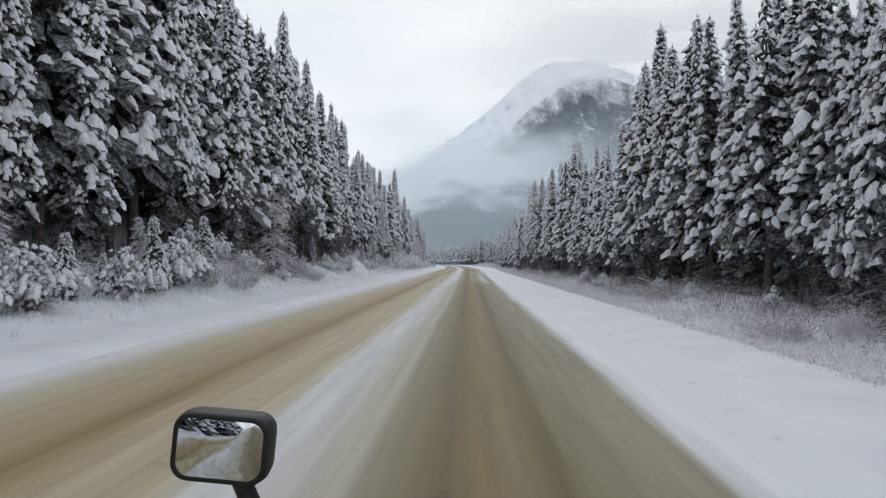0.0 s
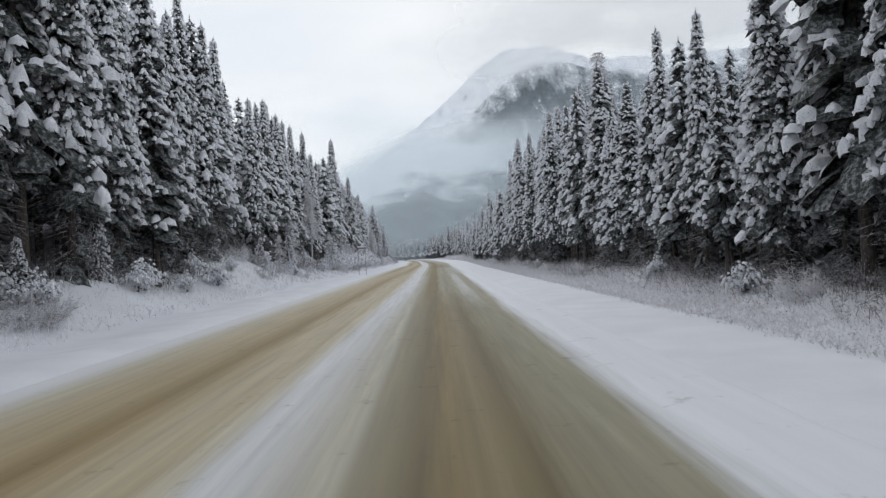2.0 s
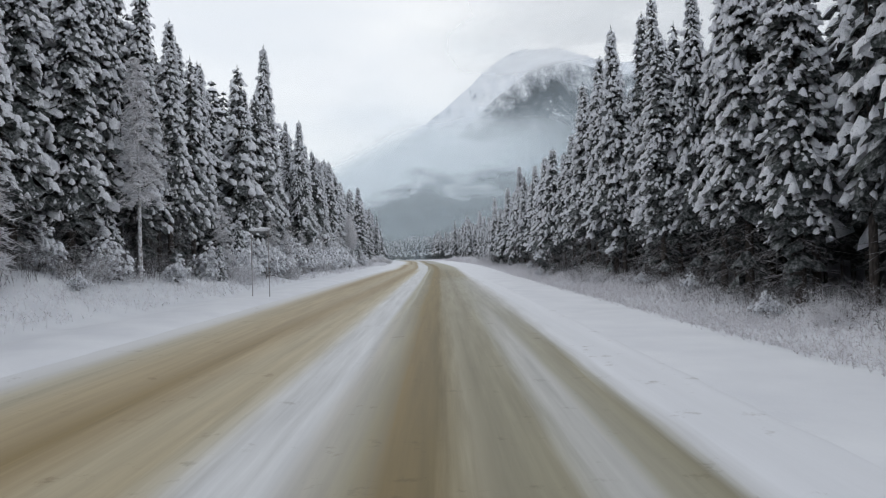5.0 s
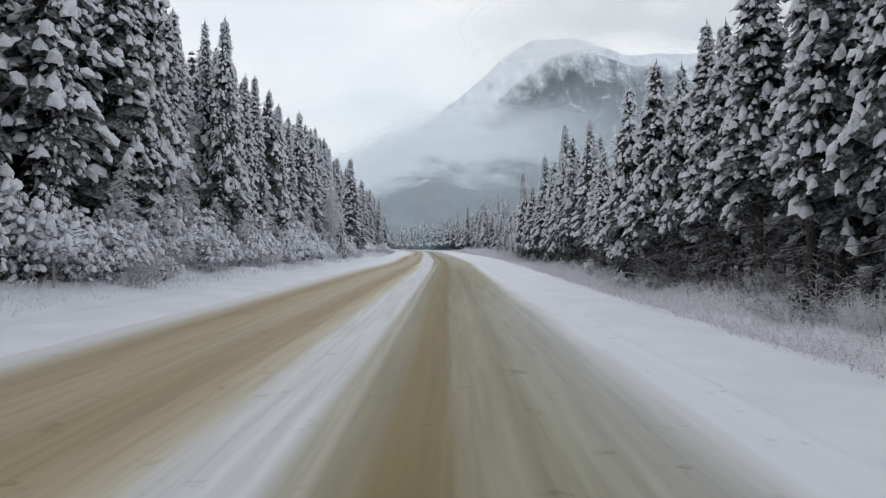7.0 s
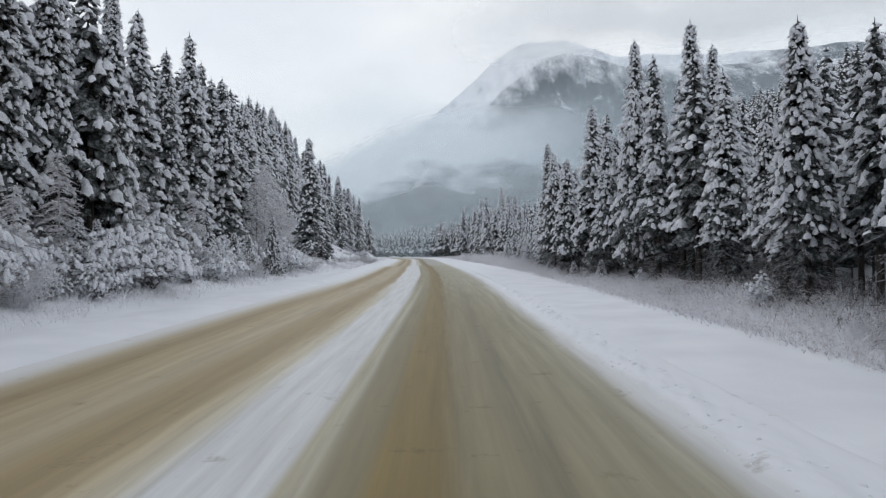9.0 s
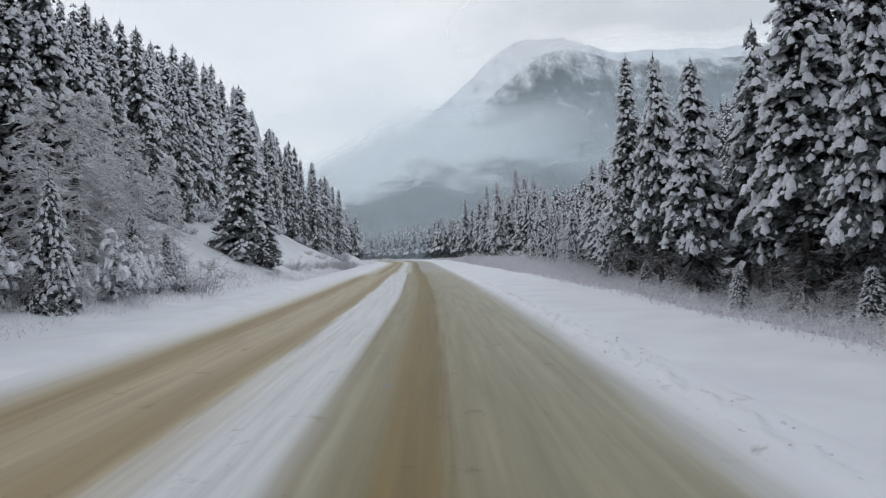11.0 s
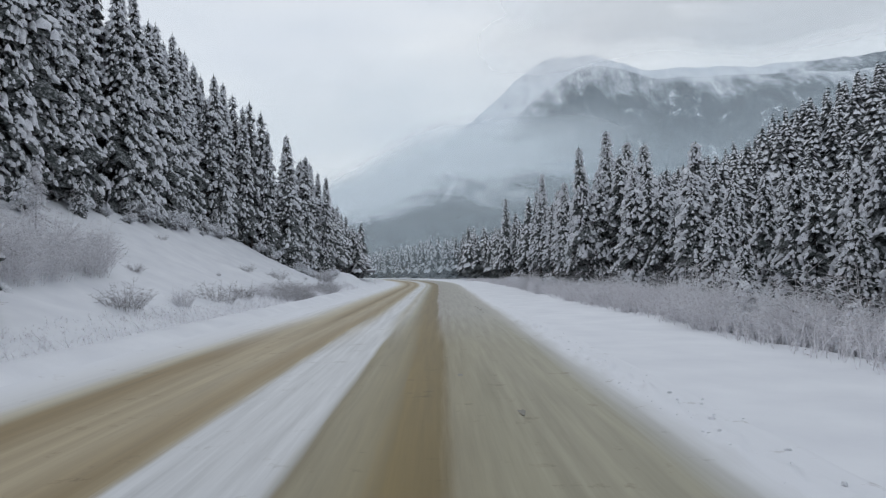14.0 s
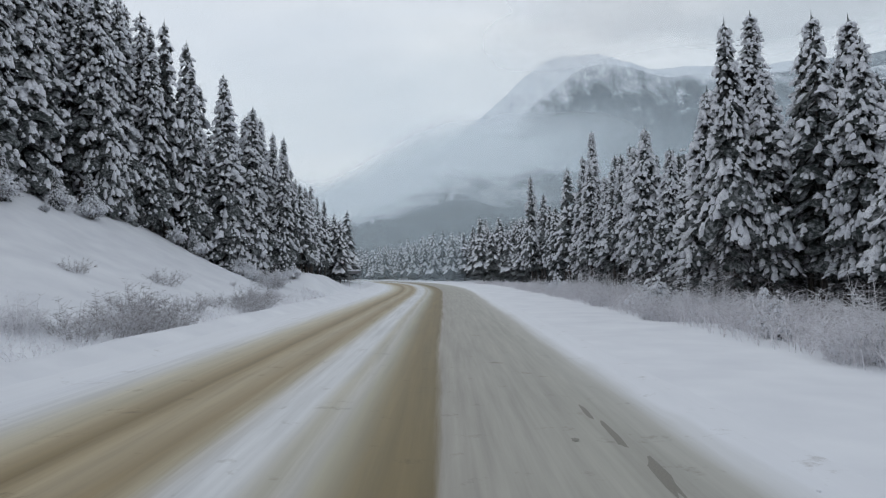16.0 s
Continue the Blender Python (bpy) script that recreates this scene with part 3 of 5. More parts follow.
def snow_bush(seed, height, spread, label):
    """A bush bent under clods of snow, twigs showing between them."""
    rng = np.random.default_rng(seed)
    wood, snow = Soup(), Soup()
    for k in range(46):
        a, lean = rng.uniform(0, 6.28), rng.uniform(0.05, 1.0)
        ln, s = height * rng.uniform(0.6, 1.1) * (1.08 - 0.35 * lean), np.linspace(0, 1, 5)
        reach = spread * 0.5 * lean * s ** 1.2
        q = np.column_stack([np.cos(a + 0.3 * s) * reach, np.sin(a + 0.3 * s) * reach, -0.1 + (ln + 0.1) * s - 0.45 * ln * lean * s ** 3])
        tube(wood, q, [0.018, 0.015, 0.012, 0.009, 0.004], 3)
        for j in range(9):
            p = q[1] + (q[4] - q[1]) * rng.uniform(0, 1)
            w = rng.uniform(0, 6.28)
            tip = p + np.array([math.cos(w), math.sin(w), rng.uniform(-0.4, 0.6)]) * height * rng.uniform(0.08, 0.2)
            tube(wood, [p, tip], [0.010, 0.004], 3)
            if rng.uniform() < 0.75:
                z = 0.034 * height * rng.uniform(0.5, 1.4)
                lump(snow, rng, tip, z, z * rng.uniform(0.8, 1.3), w, 5, 0.4, rng.uniform(1.0, 1.6))
        for j in (2, 3, 4):
            z = 0.048 * height * rng.uniform(0.5, 1.5)
            lump(snow, rng, q[j] + [0, 0, 0.3 * z], z, z * rng.uniform(0.8, 1.2), a, 6, 0.5 * lean * (j - 2), rng.uniform(1.0, 1.7))
    ob = tagged(new("shrub"), label, "shrub", "shrubs bent under snow")
    twigs = tagged(part("wood", wood.mesh("wood", DEAD), ob), kind="stuff")
    tagged(part("snow", snow.mesh("snow", SNOW_TREE), twigs, "fluffy clods of fresh snow"), kind="stuff")
    return ob


def slim_template(seed, height, radius, clear, boughs, load, **more):
    """Vertices, faces and material numbers of a tree for the joined woods."""
    trunk, dry, green, snow = conifer_soups(seed, height, radius, clear, boughs, load, dead=0, **more)
    vs, fs, ms, n = [], [], [], 0
    for soup, mat in ((trunk, 0), (green, 1), (snow, 2)):
        vs.append(np.concatenate(soup.v))
        tri = []
        for f in soup.f:
            tri += [f] if len(f) == 3 else [(f[0], f[1], f[2]), (f[0], f[2], f[3])]
        fs.append(np.array(tri) + n)
        ms.append(np.full(len(tri), mat))
        n += len(vs[-1])
    return np.concatenate(vs), np.concatenate(fs), np.concatenate(ms), height


def far_template(seed, height, radius, tiers, arms, clear):
    """A distant spruce: ragged tiers of needle fans, each with a slab of snow on it."""
    r = np.random.default_rng(seed)
    v, f, m = [], [], []

    def put(pts, faces, mat):
        n = len(v)
        v.extend(pts)
        f.extend([tuple(n + i for i in q) for q in faces])
        m.extend([mat] * len(faces))

    put([(0.12, 0, -0.5), (-0.06, 0.1, -0.5), (-0.06, -0.1, -0.5), (0, 0, height)], [(0, 1, 3), (1, 2, 3), (2, 0, 3)], 0)
    for i in range(tiers):
        up = (i + r.uniform(0, 0.6)) / tiers
        z = height * (clear + (1 - clear) * up)
        for k in range(arms):
            a = 6.28 * (k + r.uniform(0, 1)) / arms + i * 2.4
            ln = (radius * (1 - up) ** 0.8 + 0.15) * r.uniform(0.7, 1.2)
            w, d = ln * 0.42 + 0.08, ln * r.uniform(0.5, 0.9)
            ca, sa = math.cos(a), math.sin(a)

            def at(x, y, zz):
                return (x * ca - y * sa, x * sa + y * ca, z + zz)

            put([at(0, 0, 0.1), at(ln * 0.65, w, -d * 0.9), at(ln, 0, -d), at(ln * 0.65, -w, -d * 0.9)], [(0, 1, 2), (0, 2, 3)], 1)
            if r.uniform() < 0.72 and up > 0.10:
                g, h = r.uniform(0.65, 0.95), 0.10 * height / 14 + 0.12 * ln
                put([at(ln * 0.25, 0, -d * 0.1 + h * 0.4), at(ln * 0.7, w * 0.8 * g, -d * 0.72), at(ln * 1.03, 0, -d * 0.98), at(ln * 0.7, -w * 0.8 * g, -d * 0.72), at(ln * 0.72, 0, -d * 0.5 + h)],
                    [(0, 1, 4), (1, 2, 4), (2, 3, 4), (3, 0, 4)], 2)
    return np.array(v), np.array(f), np.array(m), height


def woods(name, label, templates, spots, rng):
    """Trees past counting, joined into one object."""
    V, F, M, n = [], [], [], 0
    for x, y, z, h in spots:
        v, f, m, size = templates[int(rng.integers(len(templates)))]
        k, a, fat = h / size, rng.uniform(0, 6.28), rng.uniform(0.9, 1.2)
        ca, sa = math.cos(a) * k * fat, math.sin(a) * k * fat
        V.append(np.column_stack([x + v[:, 0] * ca - v[:, 1] * sa, y + v[:, 0] * sa + v[:, 1] * ca, z + v[:, 2] * k]))
        F.append(f + n)
        M.append(m)
        n += len(v)
    V, F, M = np.concatenate(V), np.concatenate(F), np.concatenate(M)
    me = bpy.data.meshes.new(name)
    me.vertices.add(len(V))
    me.vertices.foreach_set("co", V.astype(np.float32).ravel())
    me.loops.add(len(F) * 3)
    me.loops.foreach_set("vertex_index", F.astype(np.int32).ravel())
    me.polygons.add(len(F))
    me.polygons.foreach_set("loop_start", np.arange(0, len(F) * 3, 3, dtype=np.int32))
    me.polygons.foreach_set("material_index", M.astype(np.int32))
    me.polygons.foreach_set("use_smooth", np.ones(len(F), dtype=bool))
    for mat in (BARK, NEEDLES, SNOW_TREE):
        me.materials.append(mat)
    me.update()
    me.validate()
    return tagged(new(name, me), label, "forest", kind="stuff")


class Kind:
    """A prototype whose first planting is itself and whose later ones are copies."""

    def __init__(self, ob, size):
        self.ob, self.size, self.used = ob, size, False

    def plant(self, x, y, z, height, turn, lean=0.0, fat=1.0):
        s = height / self.size
        m = pose(x, y, z, lean, lean * 0.5, turn) @ Matrix.Diagonal((s * fat, s * fat, s, 1))
        if self.used:
            return copy_thing(self.ob, m)
        self.used = True
        self.later = m
        return self.ob

    def settle(self):
        if self.used:
            self.ob.matrix_basis = self.later


# ---- the lie of the land ----
def smooth(a, b, x):
    t = np.clip((np.asarray(x, float) - a) / (b - a), 0, 1)
    return t * t * (3 - 2 * t)


_ALONG = np.arange(-500.0, 5000.0, 0.5)
_SWING = np.cumsum(-0.5 * np.tan(np.radians(np.interp(_ALONG, [190, 250, 345, 400, 520], [0, 2.5, 2.5, 9.0, 28.0]))))


def line_x(y):
    """Where the driving line runs: straight, a slight swing to the left, then a longer bend."""
    return np.interp(y, _ALONG, _SWING)


def bumps(x, y, scale, seed):
    return (np.sin(x * 1.3 / scale + seed) * np.cos(y * 1.1 / scale + 2.1 * seed) + 0.5 * np.sin(x * 2.9 / scale - y * 2.3 / scale + seed * 3.3)
            + 0.3 * np.cos(x * 5.1 / scale + y * 4.7 / scale + seed * 1.7)) / 1.8


def ground_z(x, y):
    x, y = np.asarray(x, float), np.asarray(y, float)
    u = x - line_x(y)
    z = np.zeros(np.broadcast(x, y).shape)
    # verge and hollow beside the road
    z = z + 0.10 * smooth(3.0, 4.4, u) - 0.55 * smooth(7.0, 10.0, u - 2.6 * smooth(150, 270, y)) + 0.55 * smooth(11.5, 15.5, u - 0.8 * smooth(150, 270, y))
    z = z + 0.12 * smooth(-8.5, -10.0, u)
    z = z + (0.12 + 0.26 * smooth(215, 255, y)) * np.exp(-((u + 9.9) / 1.1) ** 2) - 0.25 * smooth(215, 255, y) * np.exp(-((u + 12.2) / 1.0) ** 2)
    z = z + 0.22 * np.exp(-((u + 11.3) / 0.9) ** 2) * smooth(60, 80, y) * (1 - smooth(205, 225, y)) * (0.6 + 0.5 * bumps(x, y, 2.2, 4.0))
    z = z + 1.5 * np.exp(-((u + 16.6) / 2.4) ** 2) * smooth(338, 352, y) * (1 - smooth(370, 386, y))  # mound where the slope ends
    # hillside on the outer side
    z = z + (0.56 * (np.clip(u, 26, 72) - 26) + 0.2 * (np.clip(u, 72, 150) - 72)) * smooth(20, 80, y) * (1 - smooth(325, 510, y))
    # steeper mounds of the bank
    for at_y, wide, tall in ((42, 7, 1.9), (72, 5, 1.0), (97, 7, 1.7)):
        z = z + tall * np.exp(-((y - at_y) / wide) ** 2) * smooth(-13.2, -18.5, u)
    # bank and hillside on the inner side, cut back to a bare snow slope at one place
    w = np.clip(-u - 13.0, 0, 170)
    cut = smooth(228, 252, y) * (1 - smooth(334, 348, y))
    open_bank = (0.20 + 0.14 * smooth(60, 110, y) * (1 - smooth(120, 150, y))) * np.clip(w, 0, 8) + (0.66 - 0.2 * smooth(160, 240, y)) * np.clip(w - 8, 0, 170)
    z = z + (1 - cut) * open_bank + cut * np.where(w < 17, 8.4 * (np.clip(w, 0, 17) / 17.0) ** 1.3, 8.4 + 0.45 * (w - 17))
    rough = smooth(8.5, 14, np.abs(u + 1.5))
    z = z + rough * (0.16 * bumps(x, y, 2.6, 1.0) + 0.35 * bumps(x, y, 9.0, 2.0) + 0.35 * np.clip(bumps(x, y, 3.4, 6.0), 0, 1) * smooth(-13.5, -16, u) * (1 - smooth(215, 235, y)))
    z = z + (0.015 + 0.02 * smooth(3.2, 5, np.abs(u + 2.6) - 3)) * bumps(x, y, 1.7, 3.0) * smooth(0.5, 1.5, np.abs(u + 2.6) - 4.0)
    return z


def steps(*spans):
    out = []
    for a, b, n in spans:
        out.extend(np.linspace(a, b, n, endpoint=False))
    return np.array(out + [spans[-1][1]])


def build_ground():
    us = steps((-3000, -400, 12), (-400, -60, 24), (-60, -8.5, 90), (-8.5, 3.2, 10), (3.2, 20, 60), (20, 60, 30), (60, 400, 30), (400, 3000, 12))
    ys = steps((-400, -40, 14), (-40, 360, 400), (360, 700, 100), (700, 4800, 22))
    U, Y = np.meshgrid(us, ys)
    X = U + line_x(Y)
    Z = ground_z(X, Y)
    Z = Z - 0.06 * (np.abs(U + 2.4) < 6.4)
    v = np.stack([X, Y, Z], -1).reshape(-1, 3)
    me = mesh_of("ground", v, grid_faces(len(ys), len(us)), SNOW_GROUND)
    tagged(new("ground", me), "snow-covered ground with banks beside the road", "ground", kind="structure")


def berm_height(u, y):
    """The ridge of broken snow that the plough leaves along the road's edge."""
    edge = 2.9 + 0.45 * smooth(150, 210, y)
    rough = smooth(150, 185, y) * (1 - 0.75 * smooth(266, 284, y))
    shape = smooth(-0.1, 0.45, u - edge + 0.2 * bumps(0.0 * u, y, 1.1, 4.0)) * (1 - smooth(4.2, 4.7, u))
    crust = 0.5 + 0.5 * bumps(u * 3, y, 0.55, 5.0)
    clumps = np.clip(bumps(u * 2.2, y * 1.3, 0.30, 9.0) + 0.25 * bumps(u, y, 1.9, 2.0), 0, 1)
    return shape * (0.06 + 0.015 * crust ** 1.5 + rough * (0.09 * crust ** 1.5 + 0.11 * clumps * np.exp(-((u - edge - 0.55) / 0.4) ** 2)))


def build_road():
    us = steps((-9.2, -8.2, 8), (-8.2, -3.0, 14), (-3.0, -1.4, 16), (-1.4, 2.7, 14), (2.7, 4.7, 34))
    ys = steps((-200, -20, 90), (-20, 150, 340), (150, 290, 980), (290, 360, 140), (360, 620, 130))
    U, Y = np.meshgrid(us, ys)
    X = U + line_x(Y)
    strip = smooth(-3.3, -2.8, U) * (1 - smooth(-2.1, -1.7, U))
    crust = 0.5 + 0.5 * bumps(U * 3, Y, 0.55, 5.0)
    ruts = -0.012 * (np.exp(-((U + 0.35) / 0.3) ** 2) + np.exp(-((U - 1.1) / 0.3) ** 2) + np.exp(-((U + 5.6) / 0.4) ** 2) + np.exp(-((U + 3.4) / 0.3) ** 2))
    Z = 0.012 + strip * (0.03 + 0.015 * crust) + berm_height(U, Y) + ruts
    rim = np.maximum(smooth(3.7, 4.25, U), smooth(-8.2, -8.75, U))  # runs out over the verge and dives under it
    Z = Z * (1 - rim) + (ground_z(X, Y) + 0.010) * rim - 0.05 * np.maximum(smooth(4.25, 4.7, U), smooth(-8.85, -9.2, U))
    v = np.stack([X, Y, Z], -1).reshape(-1, 3)
    me = mesh_of("road", v, grid_faces(len(ys), len(us)), ROAD, uvs=np.stack([U, Y], -1).reshape(-1, 2))
    tagged(new("road", me), "two-lane highway of compacted snow with brown sanded wheel tracks", "road", kind="structure")


def road_scar(y, u, length, width, seed):
    """A dark place where the packed snow is broken through to wet grit."""
    r = np.random.default_rng(seed)
    n = 14
    a = np.arange(n) * 2 * math.pi / n
    rad = r.uniform(0.55, 1.15, n)
    x = float(line_x(y)) + u
    pts = [(x + 0.5 * width * math.cos(t) * q, y + 0.5 * length * math.sin(t) * q, 0.020 - 0.006 * q) for t, q in zip(a, rad)] + [(x, y, 0.019)]
    me = mesh_of("road_scar", pts, [(i, (i + 1) % n, n) for i in range(n)], GRIT)
    tagged(new("road_scar", me), "dark broken patch in the packed snow", "road patch", kind="structure")


GRIT = plain("wet_grit", (0.185, 0.172, 0.142), 0.6, 0.0, 0.004)
build_ground()
build_road()
for i, (y, u, length, width) in enumerate((
        (286.0, 2.28, 1.3, 0.10), (284.5, 2.34, 1.6, 0.16), (282.6, 2.42, 1.8, 0.18), (280.2, 2.40, 1.0, 0.12), (284.2, 1.75, 0.3, 0.14), (226.4, 1.46, 0.4, 0.13), (227.6, -0.9, 0.5, 0.18), (230.5, -0.86, 0.4, 0.16),
        (230.6, 0.33, 0.45, 0.16), (229, 1.1, 0.3, 0.12), (225, 1.2, 0.3, 0.12), (254, 1.3, 0.5, 0.16), (249.5, -0.9, 0.4, 0.18), (258, 0.4, 0.4, 0.14), (37.4, 2.05, 0.6, 0.22), (38.8, 1.95, 0.4, 0.14), (42, 1.5, 0.4, 0.12),
        (56.5, -1.9, 0.4, 0.14), (205, -1.0, 0.5, 0.16), (262, -2.0, 0.3, 0.1))):
    road_scar(y, u, length, width, 300 + i)


# ---- broken lumps of ploughed snow along the road's edge ----
def ploughed_lumps():
    r = np.random.default_rng(47)
    heap = Soup()
    for k in range(1000):
        y = r.uniform(160, 282)
        u = 3.0 + 0.4 * float(smooth(150, 210, y)) + r.gamma(2.0, 0.22)
        if u > 4.6 or r.uniform() > 0.35 + 0.65 * float(smooth(-0.2, 0.5, bumps(u, y, 1.4, 8.0))):
            continue
        size = 0.018 + 0.045 * r.beta(1.1, 3.2)
        x = float(line_x(y)) + u
        lump(heap, r, np.array([x, y, 0.012 + float(berm_height(u, y)) - 0.1 * size]), size, size * r.uniform(0.5, 0.8), r.uniform(0, 6.28), 6, 0.0, r.uniform(1.0, 1.6))
    tagged(new("ploughed_snow", heap.mesh("ploughed_snow", SNOW_GROUND)), "broken lumps of ploughed snow along the road's edge", "snow", kind="stuff")


ploughed_lumps()


# ---- mountains and mist ----
def interp_profile(az, pairs):
    a = np.array([p[0] for p in pairs], float)
    return np.interp(az, a, np.array([p[1] for p in pairs], float))


def fbm(x, y, seed):
    z = np.zeros_like(x)
    for i in range(x.shape[0]):
        for j in range(x.shape[1]):
            z[i, j] = noise.fractal((x[i, j] + seed * 17.3, y[i, j] - seed * 9.1, seed), 0.9, 2.1, 6)
    return z


def massif(name, label, mat, profile, near, crest, far, na, nr, rough, seed):
    """A mountain seen across the valley: crest heights are angles over the valley floor."""
    az = np.linspace(profile[0][0], profile[-1][0], na)
    r = np.concatenate([np.linspace(near, crest, nr), np.linspace(crest, far, nr // 3 + 1)[1:]])
    A, R = np.meshgrid(np.radians(az), r)
    ragged = 1 + 0.016 * fbm(az[None, :] * 0.35, az[None, :] * 0 + 2.0, seed + 9)
    top = np.tan(np.radians(interp_profile(az, profile)))[None, :] * crest * ragged
    rise = np.where(R <= crest, np.clip((R - near) / (crest - near), 0, 1) ** 1.15, 1 - 0.6 * np.clip((R - crest) / (far - crest), 0, 1))
    X, Y = R * np.sin(A), R * np.cos(A)
    n = fbm(X / (0.20 * crest), Y / (0.20 * crest), seed)
    gully = 1 - np.abs(fbm(A * 16.0 + 0.6 * n, R / (1.1 * crest), seed + 5))
    shape = rise * (1 - rise * 0.999) * 4
    Z = top * rise + rough * n * (0.25 + shape) * smooth(0.02, 0.2, rise) * 0.5 - rough * 0.45 * gully * shape - 6
    uv = np.stack([np.broadcast_to(np.linspace(0, 1, na), X.shape), np.where(R <= crest, rise, 2 - rise)], -1).reshape(-1, 2)
    me = mesh_of(name, np.stack([X, Y, Z], -1).reshape(-1, 3), grid_faces(len(r), na), mat, uvs=uv)
    return tagged(new(name, me), label, "mountain", kind="structure")


massif("backdrop_mountain", "high snowy mountain veiled in low cloud", MOUNTAIN,
       [(-16, 1.0), (-8, 6.2), (-2.8, 10.1), (0.3, 12.3), (2.8, 14.0), (4.8, 15.5), (6.8, 16.5), (8.8, 16.7), (10.5, 16.5), (13, 15.7), (16, 15.2), (22, 14.8), (30, 14.4), (38, 13.0), (50, 10)],
       2300, 4150, 4750, 340, 120, 300, 3)
massif("backdrop_spur", "dark forested mountain spur with snowy clearings", SPUR,
       [(-3, 4.6), (0.5, 8.8), (3.5, 11.8), (5.5, 13.3), (7.4, 14.7), (8.8, 15.4), (10.6, 15.6), (12.5, 15.0), (15, 14.2), (20, 13.6), (30, 13.0), (46, 9)],
       1900, 3000, 3300, 280, 90, 150, 5)
massif("backdrop_ridge", "dark forested low ridge in the valley mist", RIDGE,
       [(-34, 3.2), (-22, 1.4), (-15, 0.9), (-9.8, 2.7), (-8.4, 3.35), (-5.7, 4.4), (-3.3, 5.15), (-1.8, 5.5), (1, 5.8), (6, 6.5), (14, 7.0), (30, 7.0), (45, 5)],
       900, 1500, 1900, 200, 50, 45, 7)


def mist(label, radius, low, high, a0, a1, mat, left=1.0, lean=0.0, sink=0.0):
    az = np.radians(np.linspace(a0, a1, 40))
    hs = np.linspace(0, 1, 12)
    A, H = np.meshgrid(az, hs)
    span = (np.tan(np.radians(high)) - np.tan(np.radians(low))) * (left + (1 - left) * smooth(-14, 5, np.degrees(A)))
    Z = radius * (np.tan(np.radians(low - sink * (1 - smooth(-12, 0, np.degrees(A))))) + span * H)
    R = radius * (1 + 0.03 * np.sin(A * 21) + 0.04 * H) + lean * (Z - Z[:1])
    Z = Z * R / radius
    uv = np.stack([(A - az[0]) / (az[-1] - az[0]), H], -1).reshape(-1, 2)
    me = mesh_of("backdrop_mist", np.stack([R * np.sin(A), R * np.cos(A), Z], -1).reshape(-1, 3), grid_faces(12, 40), mat, uvs=uv)
    return tagged(new("backdrop_mist", me), label, "mist", kind="structure")


W = (1, 1, 1)
N = (0, 0, 0)
mist("pale cloud bank lying across the mountain's foot", 1250, 3.0, 12.8, -45, 16,
     make_mist("cloud_bank", 0.95, 0.0036, ((0.22, N), (0.41, W), (0.66, W), (0.99, N)), 6.0, 0.22, 0.06, (0.90, 0.955, 1.0)), 0.78, 1.0, 2.6)
mist("thin torn cloud over the forested spur", 1300, 4.0, 13.0, 4, 60,
     make_mist("torn_cloud", 0.26, 0.0036, ((0.05, N), (0.35, W), (0.5, (0.5, 0.5, 0.5)), (0.8, N))))
mist("thin haze filling the far valley", 800, -0.3, 26.0, -50, 65,
     make_mist("valley_haze", 0.25, 0.003, ((0.0, W), (0.35, W), (0.62, (0.35, 0.35, 0.35)), (0.95, N)), 6.0, 0.06, 0.06, (0.84, 0.94, 1.0)), 1.0, 0.4)
mist("faint mist hanging between the far trees", 445, -1.0, 14.0, -50, 60,
     make_mist("faint_mist", 0.22, 0.006, ((0.0, W), (0.3, W), (0.85, N))))
mist("low cloud brushing the mountain top", 1800, 12.0, 24.0, -6, 60,
     make_mist("summit_cloud", 0.85, 0.0016, ((0.05, N), (0.24, (0.5, 0.5, 0.5)), (0.38, W), (0.95, N)), 2.0, 0.3, 0.3, (1.0, 1.0, 1.0)), 1.0, 1.2)

# ---- forest ----
TALL = "tall narrow spruce loaded with snow, dark bare boughs below"
FULL = "snow-laden spruce with heavy white clods on drooping boughs"
SLIM = "slim pointed spruce crusted with snow in the forest edge"
YOUNG = "young bushy spruce snow-covered down to the ground"
DISTANT = "far spruce white with snow at the forest edge"
hi = [Kind(conifer(11, 20, 2.15, 0.27, 150, 0.42, TALL, dead=96, skirt=5), 20), Kind(conifer(12, 20, 1.9, 0.17, 142, 0.38, SLIM, spire=0.06, dead=96, skirt=5), 20),
      Kind(conifer(13, 20, 2.4, 0.25, 155, 0.46, TALL, dead=96, skirt=5), 20), Kind(conifer(14, 20, 2.0, 0.26, 145, 0.36, SLIM, dead=96, skirt=5, sparse=0.16), 20)]
skirted = [Kind(conifer(15, 18, 2.9, 0.05, 150, 0.42, FULL, dead=8), 18), Kind(conifer(16, 18, 2.4, 0.06, 140, 0.38, FULL, dead=8), 18)]
mid = [Kind(conifer(21, 13, 1.95, 0.25, 112, 0.42, FULL, dead=96, skirt=5), 13), Kind(conifer(22, 13, 1.75, 0.29, 104, 0.38, FULL, dead=96, skirt=5), 13),
       Kind(conifer(23, 13, 2.2, 0.22, 116, 0.44, FULL, dead=96, skirt=5), 13), Kind(conifer(24, 13, 1.8, 0.33, 104, 0.40, FULL, dead=96, skirt=5, sparse=0.12), 13)]
low = [Kind(conifer(31, 6, 1.6, 0.05, 90, 0.40, YOUNG, dead=8, bulk=0.66), 6), Kind(conifer(32, 6, 1.35, 0.06, 84, 0.38, YOUNG, dead=8, bulk=0.66), 6)]
